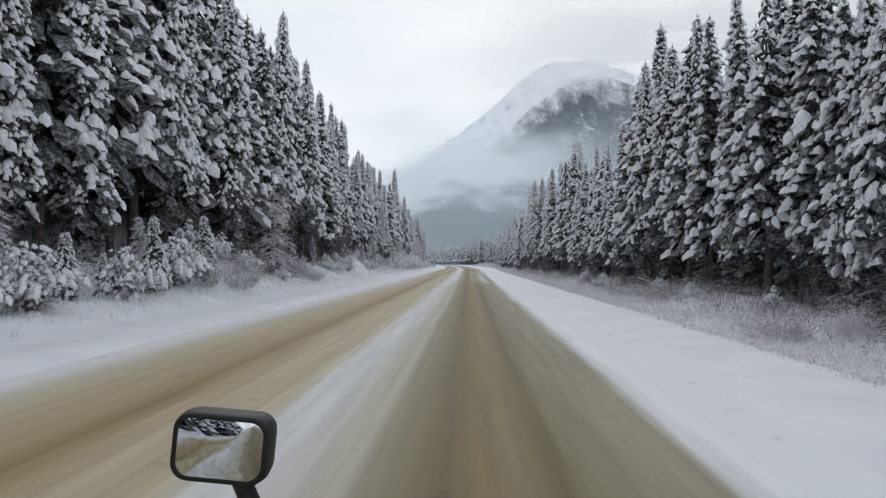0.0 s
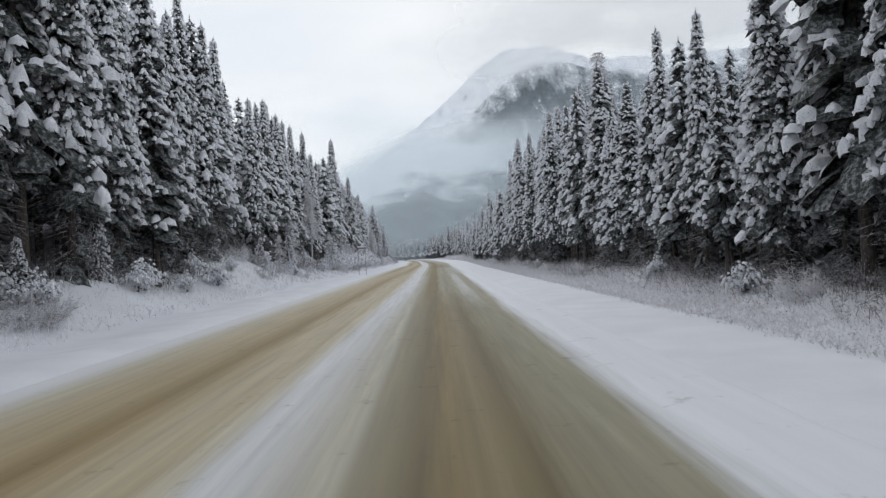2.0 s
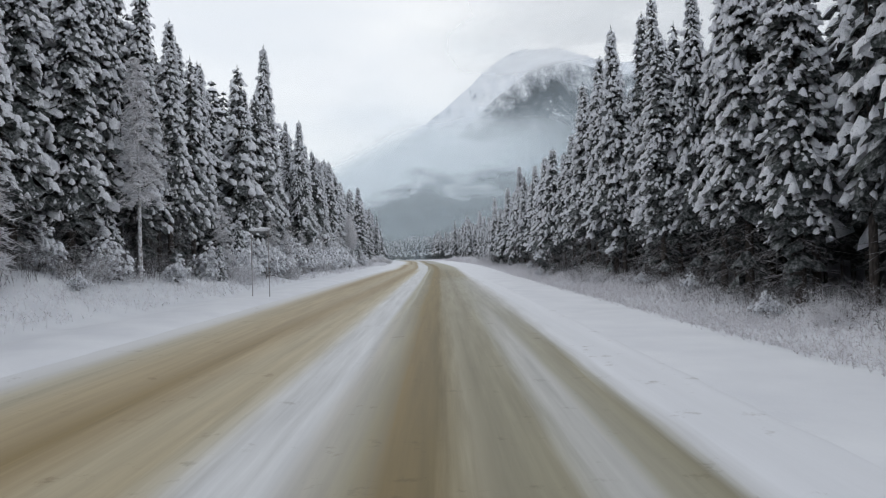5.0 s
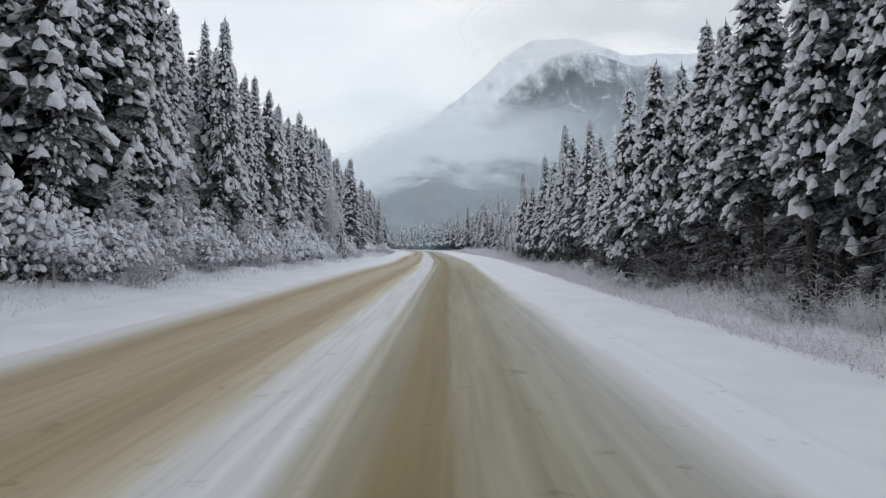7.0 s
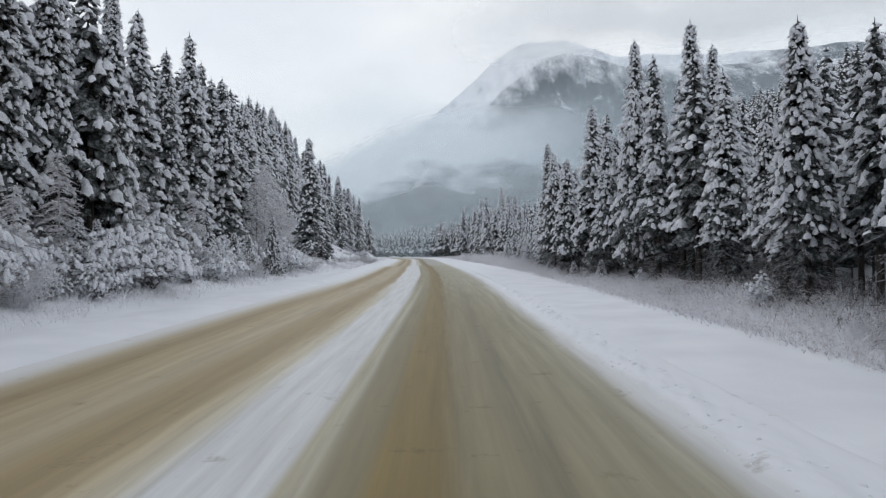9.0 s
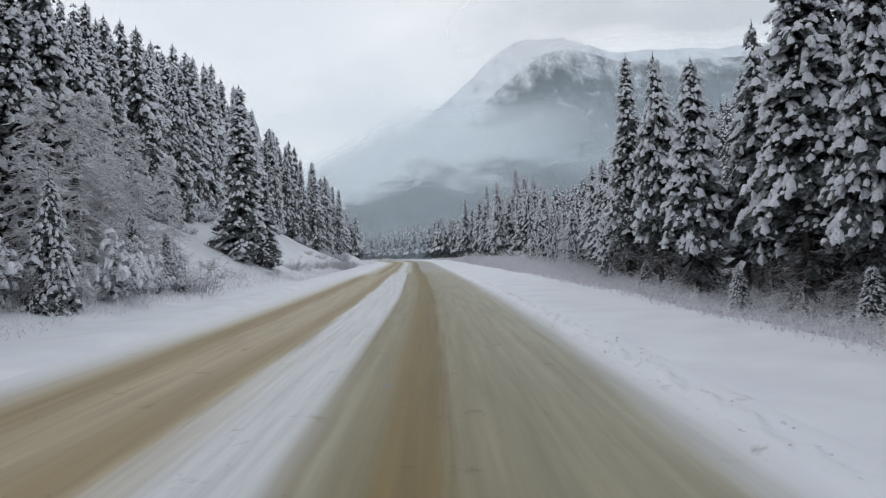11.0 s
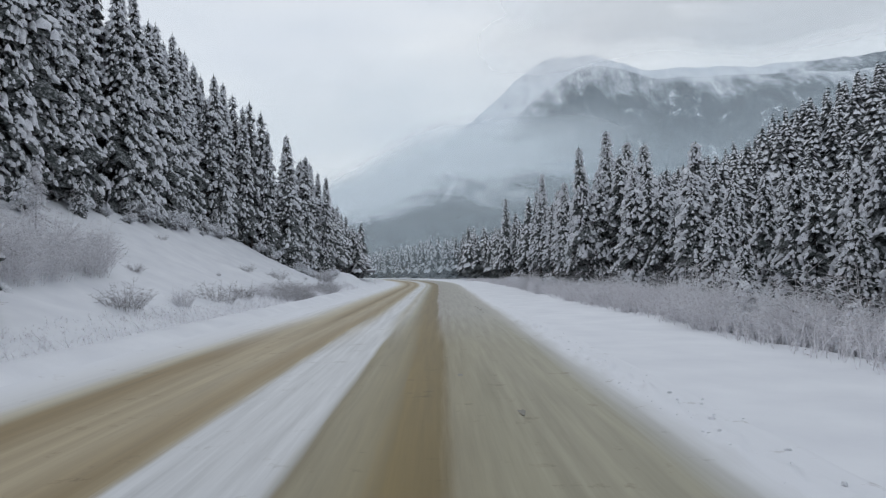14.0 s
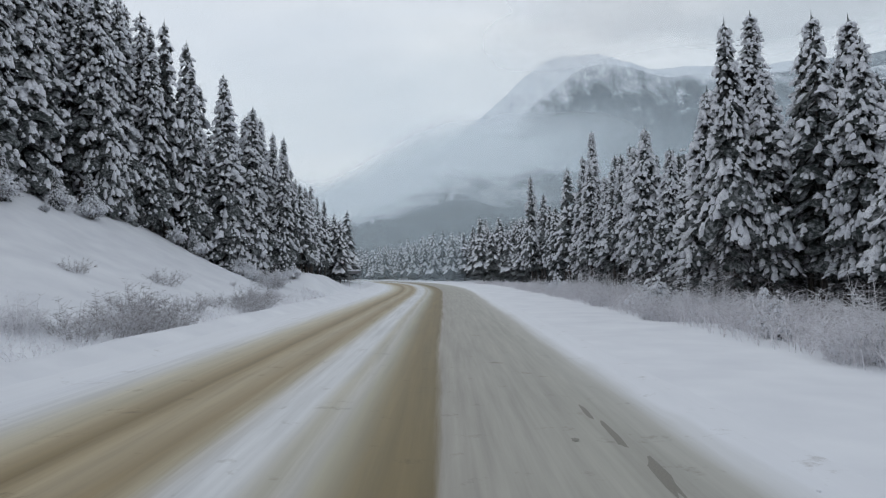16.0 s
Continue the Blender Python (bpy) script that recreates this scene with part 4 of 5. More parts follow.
away = [Kind(conifer(41, 14, 2.4, 0.16, 84, 0.42, DISTANT, along=3, clods=4, bulk=1.1, dead=8, crumbs=1), 14), Kind(conifer(42, 14, 2.1, 0.2, 80, 0.40, DISTANT, along=3, clods=4, bulk=1.1, dead=8, crumbs=1), 14)]
rng = np.random.default_rng(5)


def right_edge(y):
    return float(np.interp(y, [0, 100, 130, 160, 200, 225, 246, 270, 300, 600], [15.2, 15.0, 14.5, 13.6, 13.8, 12.6, 14.0, 17.0, 15.0, 15.0]))


def right_height(y):
    return float(np.interp(y, [0, 30, 38, 48, 58, 66, 70, 90, 98, 115, 130, 142, 152, 160, 181, 186, 195, 201, 210, 222, 237, 243, 280, 291, 304, 328, 349, 381, 420],
                           [16, 16.5, 18.5, 20, 22, 22, 15.5, 16, 18, 20.5, 20, 20, 19.5, 15.5, 14, 10.8, 10.8, 15.8, 16.5, 14, 13.5, 8.5, 8.5, 9.5, 13.5, 13, 16, 16, 15]))


def left_edge(y):
    return float(np.interp(y, [0, 60, 130, 225, 236, 246, 284, 334, 345, 352, 600], [-18.5, -17.5, -18, -18.5, -21, -26, -29.5, -30, -22, -17.5, -17.0]))


def left_height(y):
    return float(np.interp(y, [0, 40, 65, 78, 88, 97, 113, 126, 145, 165, 200, 212, 230, 250, 290, 345, 352, 370, 420], [22, 23.5, 24.5, 22.5, 21.5, 18.8, 18.8, 20, 18.8, 19.2, 18.8, 17.5, 16, 17.5, 23, 22, 17.5, 15.5, 14]))


placed = []


def plant(y, u, height, fat=1.0, kinds=None):
    x = float(line_x(y)) + u
    if kinds is None:
        kinds = away if y > (349 if u > 0 else 362) else skirted if u < 0 and y > 208 and height > 9 else hi if height > 14.8 else mid if height > 7.5 else low
    k = kinds[int(rng.integers(len(kinds)))]
    k.plant(x, y, float(ground_z(x, y)) - 0.05, height, rng.uniform(0, 360), rng.normal(0, 0.9), fat * (0.9 if u < 0 and y < 208 else 1.0) * rng.uniform(0.84, 1.1) * (k.size / height) ** 0.3)
    placed.append((x, y))


# trees that stand out against the sky: metres along, metres from the driving line, height
KEY_RIGHT = [(147, 14.5, 20.5), (143, 15.8, 20), (152, 14.2, 20), (157, 14.6, 18.5), (155, 17, 20), (236, 13, 15), (63.7, 18.3, 25.3), (60, 20.5, 25), (50, 17.6, 20.5), (45, 18, 20), (39.5, 18.2, 19.3), (34, 17.8, 17), (69.4, 16.2, 17), (78, 16.1, 16), (84, 16.5, 17), (98.2, 15.6, 18.6), (116.5, 17.6, 21.8), (129, 18.2, 22), (138.6, 15.4, 19.8), (133, 15.9, 18.2),
             (163, 14.4, 15), (169, 13.2, 14.8), (176, 13.6, 14.8), (202.4, 16.3, 16.8), (208, 14.5, 17.7), (201, 17.3, 14.9), (217, 13.4, 15.2), (228.7, 12.3, 13), (246.3, 14.4, 9.4),
             (250.8, 14.7, 9.5), (291, 18.4, 11), (307, 13.9, 14.2), (313.5, 18.2, 17.0), (309, 18.9, 14.7), (308, 20.2, 14.3), (328.4, 16.4, 13.5), (348.5, 16.6, 17.5), (380.6, 15.4, 17.4)]
KEY_LEFT = [(64.5, -19, 25.6), (78.6, -19, 22.4), (84.6, -19, 22.6), (91.5, -19, 21.6), (97, -19, 18.9), (113, -18.5, 19.2), (126, -21.4, 21.1), (147, -28, 22.6), (166, -18.8, 24.6), (177, -17.4, 19.1), (210.5, -19.4, 18.1), (219, -21.6, 18), (261, -18.6, 18.1), (264.5, -17, 10.1), (284, -30, 22.2), (295, -31, 23.7),
            (304, -30, 23.2), (318, -30.5, 22), (331, -29.5, 21.7), (337, -28, 20), (341.5, -25.8, 19.5), (345, -23.5, 21.2), (347.5, -21.5, 19.2), (350, -18.5, 16.2)]
for y, u, h in KEY_RIGHT:
    plant(y, u, h)
for y, u, h in KEY_LEFT:
    plant(y, u, h, 1.5 if 260 < y < 265 else 1.0)


def front_row(side, edge, tall, y0, y1, gap):
    y = y0
    while y < y1:
        yy = y + rng.uniform(-0.3, 0.3) * gap
        u = edge(yy) + side * rng.uniform(0, 3.0)
        x = float(line_x(yy)) + u
        if all((x - a) ** 2 + (yy - b) ** 2 > 2.6 for a, b in placed):
            plant(yy, u, tall(yy) * (rng.uniform(0.86, 1.01) if side < 0 else rng.uniform(0.76, 0.99)))
        y += gap


front_row(-1, left_edge, left_height, 1, 353, 3.7)
front_row(1, right_edge, right_height, 3, 353, 3.7)

for k in range(16):
    y = 316 + 3.6 * (k + rng.uniform(0, 0.8))
    plant(y, left_edge(y) - rng.uniform(3.0, 5.5), left_height(y) * rng.uniform(0.86, 0.98), kinds=skirted)

# young spruces in front of the old ones
for y0, y1, u0, u1, n, h0, h1 in ((14, 44, -18.2, -15.8, 9, 2, 4.5), (60, 140, -18.6, -16.4, 7, 2.0, 5.0), (140, 200, -18.4, -16.2, 14, 2.2, 6.0), (205, 236, -18, -15, 8, 2.5, 6), (206, 240, 11.8, 13, 3, 1.4, 2.6),
                                  (240, 290, 13, 16.5, 10, 2.5, 6.0)):
    for k in range(n):
        plant(y0 + (y1 - y0) * (k + rng.uniform(0.1, 0.9)) / n, rng.uniform(u0, u1), rng.uniform(h0, h1), kinds=low)
for k in range(14):
    y = 268 + 5.5 * (k + rng.uniform(0, 1))
    plant(y, left_edge(y) + rng.uniform(0.0, 1.5), rng.uniform(2.0, 5.0), kinds=low)

for kind in hi + skirted + mid + low + away:
    kind.settle()

# the depth of the forest behind its edge
deep = [slim_template(51, 15, 2.0, 0.24, 58, 0.42, along=3, clods=3, bulk=1.35), slim_template(52, 15, 1.75, 0.27, 54, 0.40, along=3, clods=3, spire=0.05, bulk=1.35),
        slim_template(53, 15, 2.2, 0.23, 60, 0.44, along=3, clods=3, bulk=1.35)]
dense = [far_template(61, 15, 2.4, 22, 5, 0.2), far_template(62, 15, 2.1, 22, 5, 0.22), far_template(63, 15, 2.6, 21, 5, 0.18)]
sparse_wood = [far_template(66, 14, 2.5, 13, 4, 0.1), far_template(67, 14, 2.1, 13, 4, 0.08), far_template(68, 14, 2.8, 12, 4, 0.1)]


def spots(side, edge, tall, y0, y1, gap, first, rows, depth, rise=1.0):
    out = []
    for row in range(rows):
        y = y0 + rng.uniform(0, gap)
        while y < y1:
            yy = y + rng.uniform(-0.4, 0.4) * gap
            u = edge(yy) + side * (first + row * depth + rng.uniform(-0.5, 0.5) * depth)
            x = float(line_x(yy)) + u
            out.append((x, yy, float(ground_z(x, yy)) - 0.1, tall(yy) * rng.uniform(0.72, 1.04) * rise))
            y += gap
    return out


def flat(y):
    return 12.5 + 2.5 * float(smooth(380, 420, y))


woods("forest_edge_left", "narrow snowy spruces crowding behind the first trees", deep, spots(-1, left_edge, left_height, 2, 390, 3.4, 2.0, 1, 2.4), rng)
woods("forest_edge_right", "narrow snowy spruces crowding behind the first trees", deep, spots(1, right_edge, right_height, 4, 390, 3.4, 2.0, 1, 2.4, 0.93), rng)
woods("forest_interior_left", "dense snowy spruce forest rising behind the roadside trees", deep, spots(-1, left_edge, left_height, 0, 385, 3.4, 4.8, 1, 3.0), rng)
woods("forest_interior_right", "dense snowy spruce forest behind the roadside trees", deep, spots(1, right_edge, right_height, 5, 352, 3.6, 4.6, 1, 3.0, 0.95), rng)
woods("deep_forest_left", "close-standing snowy spruces deeper in the forest", dense, spots(-1, left_edge, left_height, -8, 400, 3.6, 8.0, 3, 3.6), rng)
woods("deep_forest_right", "close-standing snowy spruces deeper in the forest", dense, spots(1, right_edge, right_height, 0, 420, 3.8, 8.2, 3, 3.6, 0.95), rng)
woods("hillside_forest_left", "far snowy spruces covering the steep hillside", sparse_wood, spots(-1, left_edge, left_height, -30, 420, 5.2, 19, 7, 5.5), rng)
woods("hillside_forest_right", "far snowy spruces covering the hillside", dense, spots(1, lambda y: 15.0, flat, 60, 560, 4.4, 19, 13, 4.4, 0.9), rng)
far_left = spots(-1, lambda y: -17.0, flat, 385, 640, 4.2, 0, 6, 5.0)
far_right = spots(1, lambda y: 15.0, flat, 385, 700, 4.2, 0, 6, 5.0)
behind = spots(-1, left_edge, left_height, -90, 0, 4.5, 0, 3, 4.0) + spots(1, right_edge, right_height, -90, 2, 4.5, 0, 3, 4.0)
valley = [(x, y, -0.5, rng.uniform(9, 15)) for x, y in zip(rng.uniform(-420, 160, 420), rng.uniform(640, 790, 420))]
near_end = [p for p in far_left + far_right if p[1] < 520]
rest = [p for p in far_left + far_right if p[1] >= 520]
woods("wood_at_the_bend", "snowy spruces in mist beyond the bend of the road", dense, near_end, rng)
woods("far_woods", "far snowy spruce woods closing the valley", sparse_wood, rest + behind + valley, rng)

# ---- brush, shrubs and clutter of the verges ----
def brush(name, label, lo, hi_, y0, y1, count, tall, mat, seed, twigs=3):
    """Uncountable thin stems with side twigs along the verge, as one object."""
    r = np.random.default_rng(seed)
    ys = r.uniform(y0, y1, count)
    near = lo + (1.6 * smooth(150, 270, ys) if lo > 0 else 0)
    us = near + (hi_ - near) * r.beta(1.3, 1.1, count)
    clump = 0.5 + 0.5 * bumps(us * 3, ys, 3.1, 7.0)
    hs = tall(ys) * (0.35 + 0.65 * r.uniform(0, 1, count)) * (0.45 + 0.75 * clump) * np.clip((us - near) / (hi_ - near) * 1.6 + 0.3 + 0.4 * smooth(225, 265, ys), 0.3, 1) if lo > 0 else \
        tall(ys) * (0.35 + 0.65 * r.uniform(0, 1, count)) * (0.3 + 0.9 * clump)
    xs = line_x(ys) + us
    zs = ground_z(xs, ys) - 0.05
    a = r.uniform(0, 6.28, count)
    reach = hs * r.uniform(0.15, 0.8, count)
    V = np.zeros((count, 4, 2, 3))
    C = np.zeros((count, 4, 3))
    side = np.stack([-np.sin(a), np.cos(a)], -1)
    for i, s in enumerate((0.0, 0.4, 0.75, 1.0)):
        half = np.array([0.010, 0.010, 0.008, 0.003])[i] * (0.8 + 0.5 * r.uniform(0, 1, count))
        cx = xs + np.cos(a) * reach * s ** 1.5 + r.normal(0, 0.03, count) * s
        cy = ys + np.sin(a) * reach * s ** 1.5 + r.normal(0, 0.03, count) * s
        cz = zs + hs * s * (1.0 - 0.15 * s)
        C[:, i] = np.stack([cx, cy, cz], -1)
        for j, sign in enumerate((-1, 1)):
            V[:, i, j] = np.stack([cx + sign * half * side[:, 0], cy + sign * half * side[:, 1], cz + sign * half * 0.6], -1)
    q = np.array([[0, 1, 3, 2], [2, 3, 5, 4], [4, 5, 7, 6]])
    F = (q[None] + (np.arange(count) * 8)[:, None, None]).reshape(-1, 4).tolist()
    parts = [V.reshape(-1, 3)]
    base = count * 8
    for k in range(twigs):
        k0 = C[:, 1] + (C[:, 3] - C[:, 1]) * r.uniform(-0.3, 0.9, (count, 1))
        w, ln = r.uniform(0, 6.28, count), hs * r.uniform(0.18, 0.42, count)
        tip = k0 + np.stack([np.cos(w), np.sin(w), r.uniform(0.0, 0.9, count)], -1) * ln[:, None]
        parts.append(np.stack([k0 + [0, 0, 0.012], k0 - [0, 0, 0.012], tip], 1).reshape(-1, 3))
        F += (np.arange(count * 3).reshape(-1, 3) + base).tolist()
        base += count * 3
    me = mesh_of(name, np.concatenate(parts), F, mat)
    return tagged(new(name, me), label, "brush", kind="stuff")


brush("roadside_brush_right", "low frosted brush and grass stems along the verge", 7.2, 14.8, 0, 400, 66000,
      lambda y: np.interp(y, [0, 150, 200, 238, 262, 290, 330, 370], [0.65, 0.8, 1.0, 1.5, 2.0, 1.9, 1.6, 1.0]), BRUSH, 71)
brush("roadside_brush_left", "thin frosted brush at the foot of the bank", -17.5, -13.2, 0, 262, 9000, lambda y: 0.9 + 0 * y, RIME, 72)
brush("understory_right", "dark dead twigs under the forest edge", 11.8, 18.0, 0, 240, 16000, lambda y: 1.5 + 0 * y, DEAD, 74)
brush("understory_left", "dead twigs and snow-dusted saplings under the forest edge", -24.0, -17.0, 0, 215, 15000, lambda y: 2.3 + 0 * y, DEAD, 75)
brush("bank_brush", "thin frosted stems along the foot of the snow slope", -15.0, -12.2, 258, 345, 3000, lambda y: 0.8 + 0 * y, RIME, 73)

LADEN = "low bush bent down under fluffy clods of snow"
laden = [Kind(snow_bush(85, 2.0, 2.2, LADEN), 2.0), Kind(snow_bush(86, 1.4, 2.4, LADEN), 1.4)]
for y0, y1, n, u0, u1, h0, h1 in ((10, 46, 20, -18.2, -15.0, 1.0, 3.0), (46, 150, 14, -17.8, -15.2, 0.8, 1.8), (146, 240, 46, -18.0, -15.0, 1.2, 3.2), (20, 150, 9, 13.0, 15.0, 0.8, 1.6), (150, 240, 5, 11.5, 13.5, 0.8, 1.6), (336, 352, 6, -21, -16.5, 1.0, 2.2), (250, 345, 22, 10.2, 13.6, 1.0, 2.0), (60, 150, 7, -18.6, -16.4, 1.6, 3.0), (150, 200, 16, -19.0, -16.6, 2.4, 4.2)):
    for k in range(n):
        y, u = y0 + (y1 - y0) * (k + rng.uniform(0, 1)) / n, rng.uniform(u0, u1)
        x = float(line_x(y)) + u
        laden[int(rng.integers(2))].plant(x, y, float(ground_z(x, y)), rng.uniform(h0, h1), rng.uniform(0, 360))
for k in range(24):
    y = 262 + 3.5 * (k + rng.uniform(0, 1))
    u = left_edge(y) + rng.uniform(0.2, 2.6)
    x = float(line_x(y)) + u
    laden[int(rng.integers(2))].plant(x, y, float(ground_z(x, y)), rng.uniform(0.8, 2.6), rng.uniform(0, 360))
for kind in laden:
    kind.settle()

BUSH = "leafless grey bush dusted with snow on the verge"
bushes = [Kind(shrub(81, 1.4, 1.9, 62, BUSH, TWIG), 1.4), Kind(shrub(82, 1.2, 2.2, 60, BUSH, TWIG), 1.2), Kind(shrub(83, 1.8, 1.7, 64, BUSH, RIME), 1.8)]


def bush(y, u, h, which):
    x = float(line_x(y)) + u
    bushes[which].plant(x, y, float(ground_z(x, y)), h, rng.uniform(0, 360))


for y, u, h, which in ((306.5, -15.2, 1.7, 0), (308.5, -14.6, 1.2, 0), (311, -14.2, 1.0, 1), (315, -14.4, 0.9, 1), (309, -19.5, 0.8, 1), (318, -18.5, 1.1, 1), (322, -14.6, 1.1, 0), (327, -14.8, 1.3, 0),
                       (331, -14.6, 1.0, 2), (297, -14.6, 1.3, 2), (292, -14.8, 1.2, 0), (287, -15.0, 1.4, 1), (282, -15.4, 1.2, 2), (276, -16, 1.5, 0), (336, -16.5, 1.6, 1), (340, -17.5, 1.8, 2)):
    bush(y, u, h, which)
for k in range(30):
    bush(rng.uniform(8, 240), rng.uniform(-17.6, -14.6), rng.uniform(0.9, 2.4), int(rng.integers(3)))
for k in range(8):
    bush(rng.uniform(262, 336), rng.uniform(-25, -16), rng.uniform(0.3, 0.7), int(rng.integers(3)))
for k in range(46):
    yy = rng.uniform(8, 390)
    bush(yy, rng.uniform(11.2, 14.6), rng.uniform(0.8, 1.8) * (1.6 if 238 < yy < 300 else 1.0), 1 + int(rng.integers(2)))
for k in range(44):
    bush(rng.uniform(246, 345), rng.uniform(9.6, 13.6), rng.uniform(1.2, 2.3), 2)
for y0, y1, n, h0, h1 in ((12, 44, 8, 1.2, 2.0), (158, 192, 10, 1.4, 2.4), (206, 236, 8, 1.4, 2.4)):
    for k in range(n):
        bush(rng.uniform(y0, y1), rng.uniform(-18.2, -15.2), rng.uniform(h0, h1), 1 + int(rng.integers(2)))
for k in range(8):
    bush(rng.uniform(236, 264), rng.uniform(-25, -15), rng.uniform(0.4, 1.2), int(rng.integers(3)))
for y, u in ((300.5, -12.9), (302, -13.4), (303.5, -12.7), (304.5, -13.6), (306, -13.0), (298.5, -13.4), (318, -13.0), (321, -13.3)):
    bush(y, u, rng.uniform(1.3, 1.9), 0)
for y, u, h in ((268, -19.5, 2.4), (270, -20.5, 3.0), (272.5, -19.4, 2.6), (274, -21.2, 3.2), (276, -20, 3.0), (278, -21.5, 3.2), (279.5, -19.8, 2.4), (281, -20.6, 2.8), (283, -21.4, 2.4)):
    bush(y, u, h, 2)
for kind in bushes:
    kind.settle()

LARCH = "leafless larch furred with white rime beside the spruces"
larches = [Kind(frosted_tree(91, 18, LARCH), 18), Kind(frosted_tree(92, 9, LARCH), 9)]
for y, u, h in ((101, 16.6, 20.5), (131, -17.2, 13), (136, -19, 15), (176, -20, 12), (228, -17.0, 8), (234, -18.2, 10), (240, -18.4, 8), (268, -22.5, 5), (273, -23.5, 4.2), (278, -24.5, 5), (283, -25, 4.4), (226, -17.4, 10), (230.5, -18.6, 11), (222, -17.2, 9), (232, -17, 7), (12, -17.5, 5), (20, -16.8, 3.6), (24, -17.8, 4.4), (33, -16.8, 3.4), (205, -17, 6), (160, -17, 6), (164, -16.4, 4.5), (169, -17.6, 7), (173, -16.6, 5), (180, -17.4, 6.5), (185, -16.5, 4.6), (190, -17.6, 6.2), (197, -17, 5), (145, -17, 5.5), (118, -17.2, 6), (109, -16.6, 4), (60, -18, 10), (262, 14.6, 5)):
    k = larches[0 if h > 11 else 1]
    x = float(line_x(y)) + u
    k.plant(x, y, float(ground_z(x, y)) - 0.05, h, rng.uniform(0, 360))
for kind in larches:
    kind.settle()


def road_sign(y, u, width, top, face):
    """A sign board between two posts, seen from behind, with snow along its upper edge."""
    x = float(line_x(y)) + u
    z = float(ground_z(x, y))
    sign = tagged(new("road_sign"), "wooden-posted road sign with snow heaped along its top edge", "sign")
    for dx in (-0.42 * width, 0.42 * width):
        post = Soup()
        tube(post, [(dx, 0.05, -0.6), (dx, 0.05, top - z - 0.02)], [0.026, 0.024], 8)
        part("post", post.mesh("post", POST), sign)
    bm = bmesh.new()
    bmesh.ops.create_cube(bm, size=1.0, matrix=pose(0, 0, top - z - face / 2) @ Matrix.Diagonal((width, 0.04, face, 1)))
    bmesh.ops.bevel(bm, geom=bm.edges[:], offset=0.008, segments=1)
    me = bpy.data.meshes.new("board")
    bm.to_mesh(me)
    bm.free()
    me.materials.append(BOARD)
    board = part("board", me, sign, "grey metal back of the board")
    cap = Soup()
    r = np.random.default_rng(int(y))
    xs = np.linspace(-width / 2 - 0.02, width / 2 + 0.02, 9)
    tube(cap, np.column_stack([xs, 0 * xs, np.full(9, top - z + 0.05)]), np.array([0.03, 0.09, 0.11, 0.10, 0.11, 0.12, 0.10, 0.09, 0.03]) * r.uniform(0.9, 1.1, 9), 8)
    part("snow_cap", cap.mesh("snow_cap", SNOW_TREE), board, "rounded ridge of snow")
    sign.matrix_basis = pose(x, y, z, 0, 0, 4)


POST = plain("weathered_post_wood", (0.34, 0.32, 0.31), 0.85, 0.0, 0.004)
BOARD = plain("dull_aluminium_sheet", (0.20, 0.20, 0.21), 0.5, 0.6)
road_sign(131, -10.3, 1.15, 4.05, 0.16)
road_sign(380, -13.0, 2.0, 2.9, 0.5)


def marker_post(y, u):
    x = float(line_x(y)) + u
    m = Soup()
    tube(m, [(0, 0, -0.4), (0.01, 0, 0.6), (0.02, 0.01, 1.15)], [0.05, 0.045, 0.045], 8)
    ob = tagged(new("marker_post", None), "dark wooden marker post standing in roadside snow", "post")
    part("shaft", m.mesh("shaft", POST), ob)
    c = Soup()
    lump(c, np.random.default_rng(3), np.array([0.02, 0.01, 1.16]), 0.07, 0.07, 0.0, 7)
    part("snow_cap", c.mesh("snow_cap", SNOW_TREE), ob, "small cap of snow")
    ob.matrix_basis = pose(x, y, float(ground_z(x, y)))


marker_post(151, -15.2)


def fallen_trunk(y, u, length, turn, tilt, thick, lift):
    x = float(line_x(y)) + u
    r = np.random.default_rng(int(y) + 7)
    s = np.linspace(0, 1, 8)
    log, snow = Soup(), Soup()
    q = np.column_stack([length * s, 0.06 * length * np.sin(3 * s), 0.03 * length * np.sin(5 * s)])
    tube(log, q, thick * (1 - 0.7 * s), 6)
    for k in range(6):
        p = q[1 + k]
        tube(log, [p, p + np.array([0.3, r.choice([-1, 1]) * 0.35, r.uniform(0, 0.4)]) * length * 0.25], [thick * 0.35, 0.006], 4)
    tube(snow, q + [0, 0, thick * 0.75], thick * (0.9 - 0.5 * s), 6)
    ob = tagged(new("fallen_trunk"), "fallen dead branch lined with snow in the brush", "branch", "fallen branches")
    wood = part("wood", log.mesh("wood", BARK), ob)
    part("snow", snow.mesh("snow", SNOW_TREE), wood, "line of snow along the branch")
    ob.matrix_basis = pose(x, y, float(ground_z(x, y)) + lift, 0, tilt, turn)


fallen_trunk(174, 12.4, 2.3, 10, 6, 0.07, 0.75)
fallen_trunk(50, 12.6, 2.6, -20, 24, 0.06, 1.5)
fallen_trunk(276, -21.5, 5.0, 200, -28, 0.16, 0.3)
fallen_trunk(96, 13.2, 2.4, 40, -10, 0.06, 0.3)
fallen_trunk(226, 12.0, 2.2, 70, -12, 0.06, 0.3)


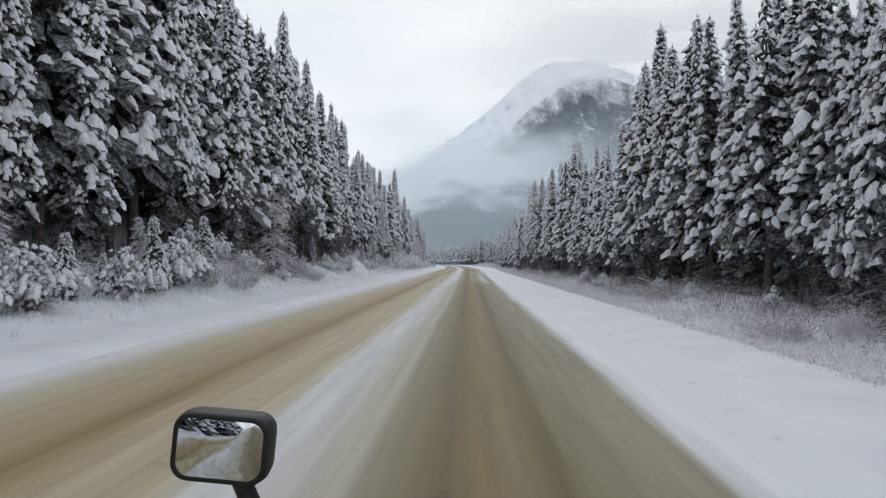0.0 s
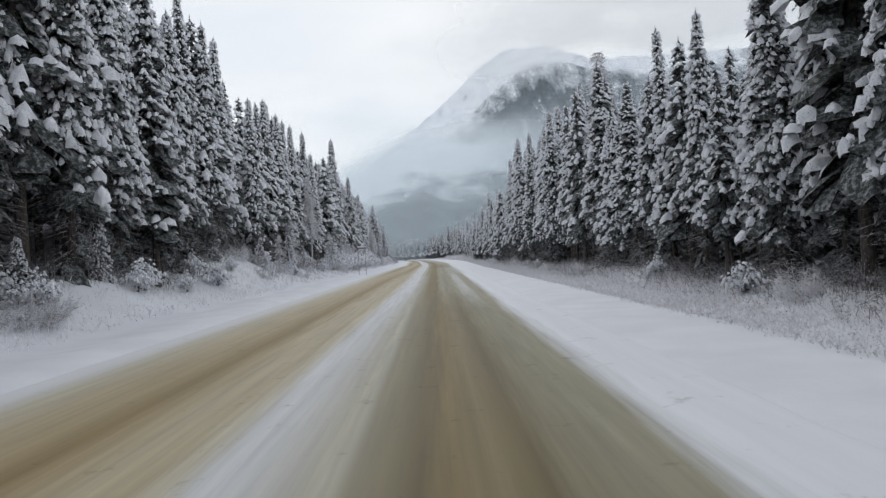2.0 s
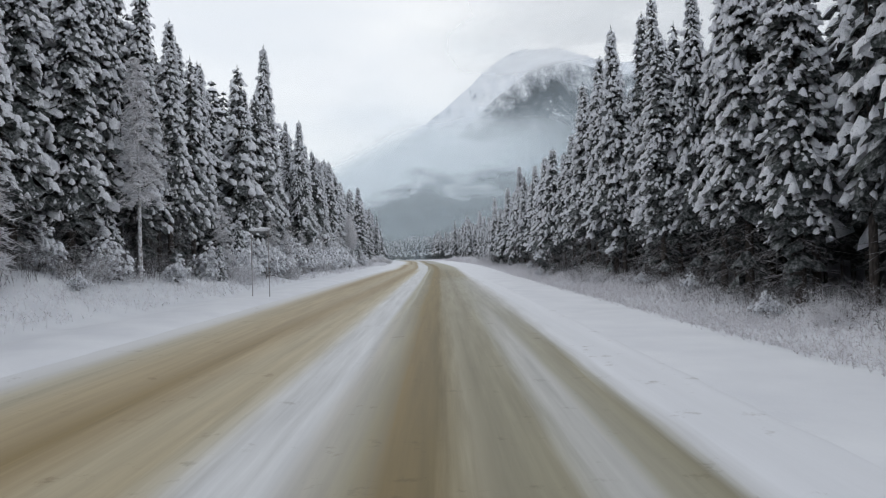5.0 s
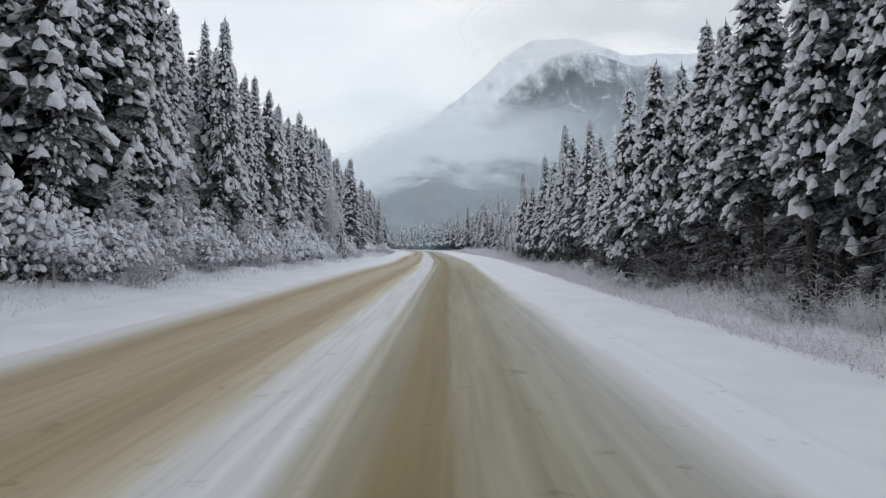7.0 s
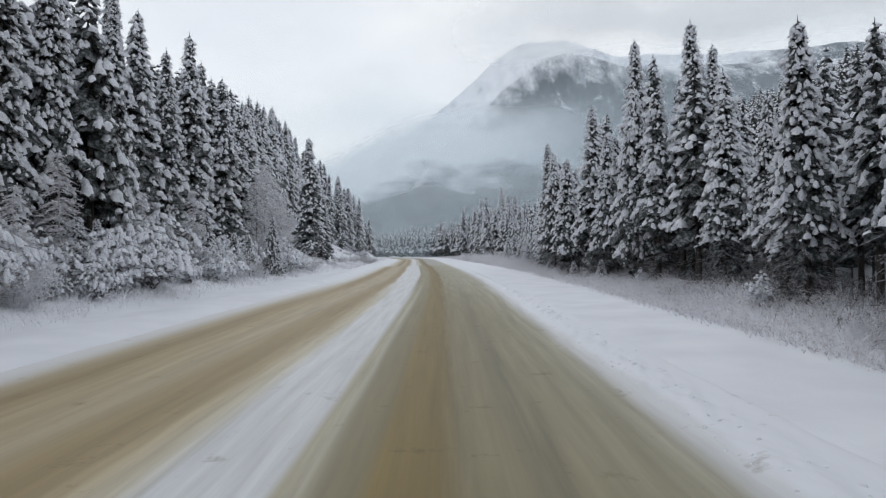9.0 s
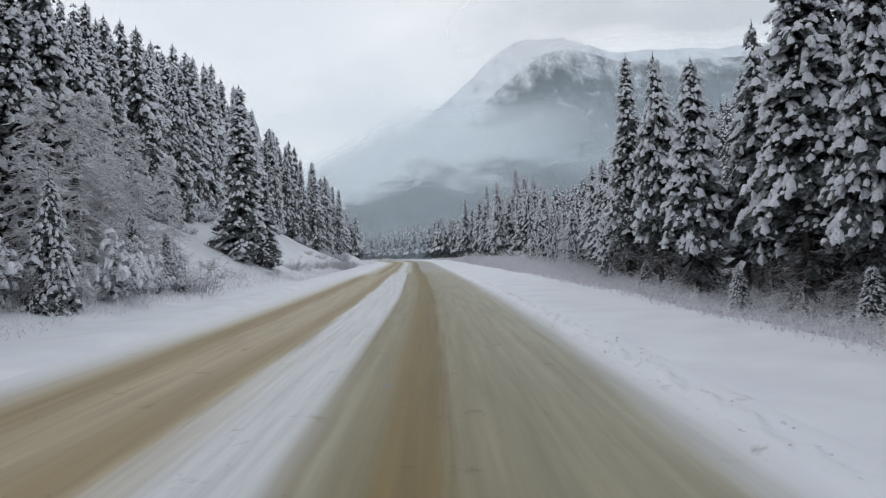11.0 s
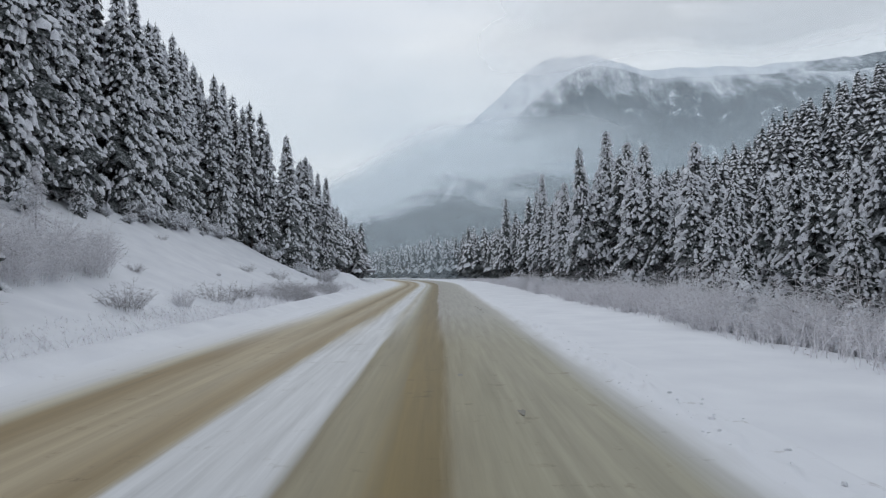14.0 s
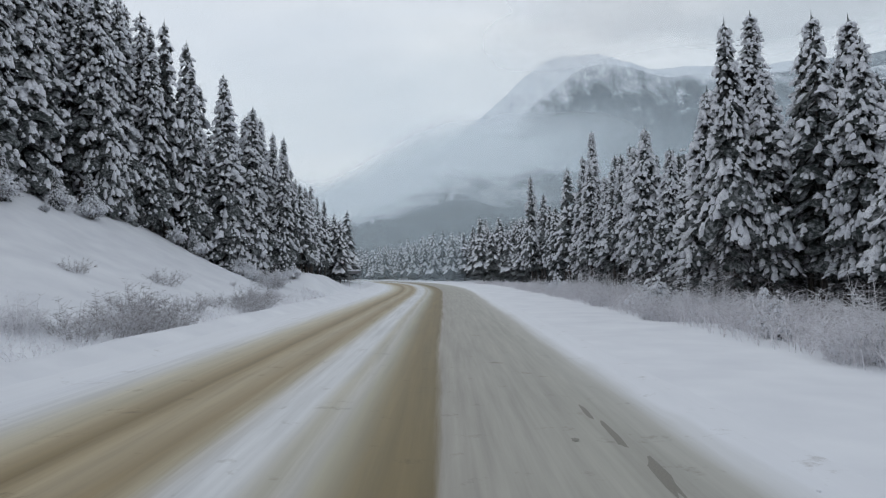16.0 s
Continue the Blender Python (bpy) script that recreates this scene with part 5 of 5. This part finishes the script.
# ---- the truck's bonnet mirror, placed to fit the camera's opening view ----
def rounded(w, h, r, n=6):
    out = []
    for cx, cy, a0 in ((w / 2 - r, h / 2 - r, 0), (-w / 2 + r, h / 2 - r, 90), (-w / 2 + r, -h / 2 + r, 180), (w / 2 - r, -h / 2 + r, 270)):
        for k in range(n + 1):
            a = radians(a0 + 90 * k / n)
            out.append((cx + r * math.cos(a), cy + r * math.sin(a)))
    return np.array(out)


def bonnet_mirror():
    # offset, size and turn fitted to the first camera pose; no truck is built
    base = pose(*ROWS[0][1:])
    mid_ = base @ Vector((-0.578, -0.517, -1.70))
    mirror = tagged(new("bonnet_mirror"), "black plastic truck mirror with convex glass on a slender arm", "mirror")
    loops = [(0.262, 0.182, 0.045, 0.0), (0.272, 0.192, 0.05, -0.008), (0.279, 0.198, 0.05, -0.045), (0.268, 0.188, 0.05, -0.095), (0.20, 0.13, 0.05, -0.125), (0.06, 0.04, 0.02, -0.135)]
    v, f, n = [], [], 28
    rims = [(0.242, 0.160, 0.037, -0.004)] + loops
    for w, h, r, z in rims:
        v += [(0.92 * x, 0.92 * y, z) for x, y in rounded(w, h, r)]
    for i in range(len(rims) - 1):
        f += [(i * n + j, i * n + (j + 1) % n, (i + 1) * n + (j + 1) % n, (i + 1) * n + j) for j in range(n)]
    f.append(tuple(range((len(rims) - 1) * n, len(rims) * n)))
    part("housing", mesh_of("housing", v, f, BLACK_PLASTIC), mirror, "black moulded shell")
    gv, gf = [], []
    for ring in range(10):
        k = 1 - ring / 10
        gv += [(x * k, y * k, 0.006 - (x * x + y * y) * k * k / 1.3) for x, y in rounded(0.225, 0.149, 0.035)]
    gv.append((0, 0, 0.006))
    for i in range(9):
        gf += [(i * n + j, i * n + (j + 1) % n, (i + 1) * n + (j + 1) % n, (i + 1) * n + j) for j in range(n)]
    gf += [(9 * n + j, 9 * n + (j + 1) % n, 10 * n) for j in range(n)]
    part("glass", mesh_of("glass", gv, gf, MIRROR), mirror, "convex mirror glass")
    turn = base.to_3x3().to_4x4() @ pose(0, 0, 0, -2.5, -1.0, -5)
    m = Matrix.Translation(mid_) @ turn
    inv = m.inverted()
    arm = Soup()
    # lower arm is made up: it runs to the road in place of a bonnet
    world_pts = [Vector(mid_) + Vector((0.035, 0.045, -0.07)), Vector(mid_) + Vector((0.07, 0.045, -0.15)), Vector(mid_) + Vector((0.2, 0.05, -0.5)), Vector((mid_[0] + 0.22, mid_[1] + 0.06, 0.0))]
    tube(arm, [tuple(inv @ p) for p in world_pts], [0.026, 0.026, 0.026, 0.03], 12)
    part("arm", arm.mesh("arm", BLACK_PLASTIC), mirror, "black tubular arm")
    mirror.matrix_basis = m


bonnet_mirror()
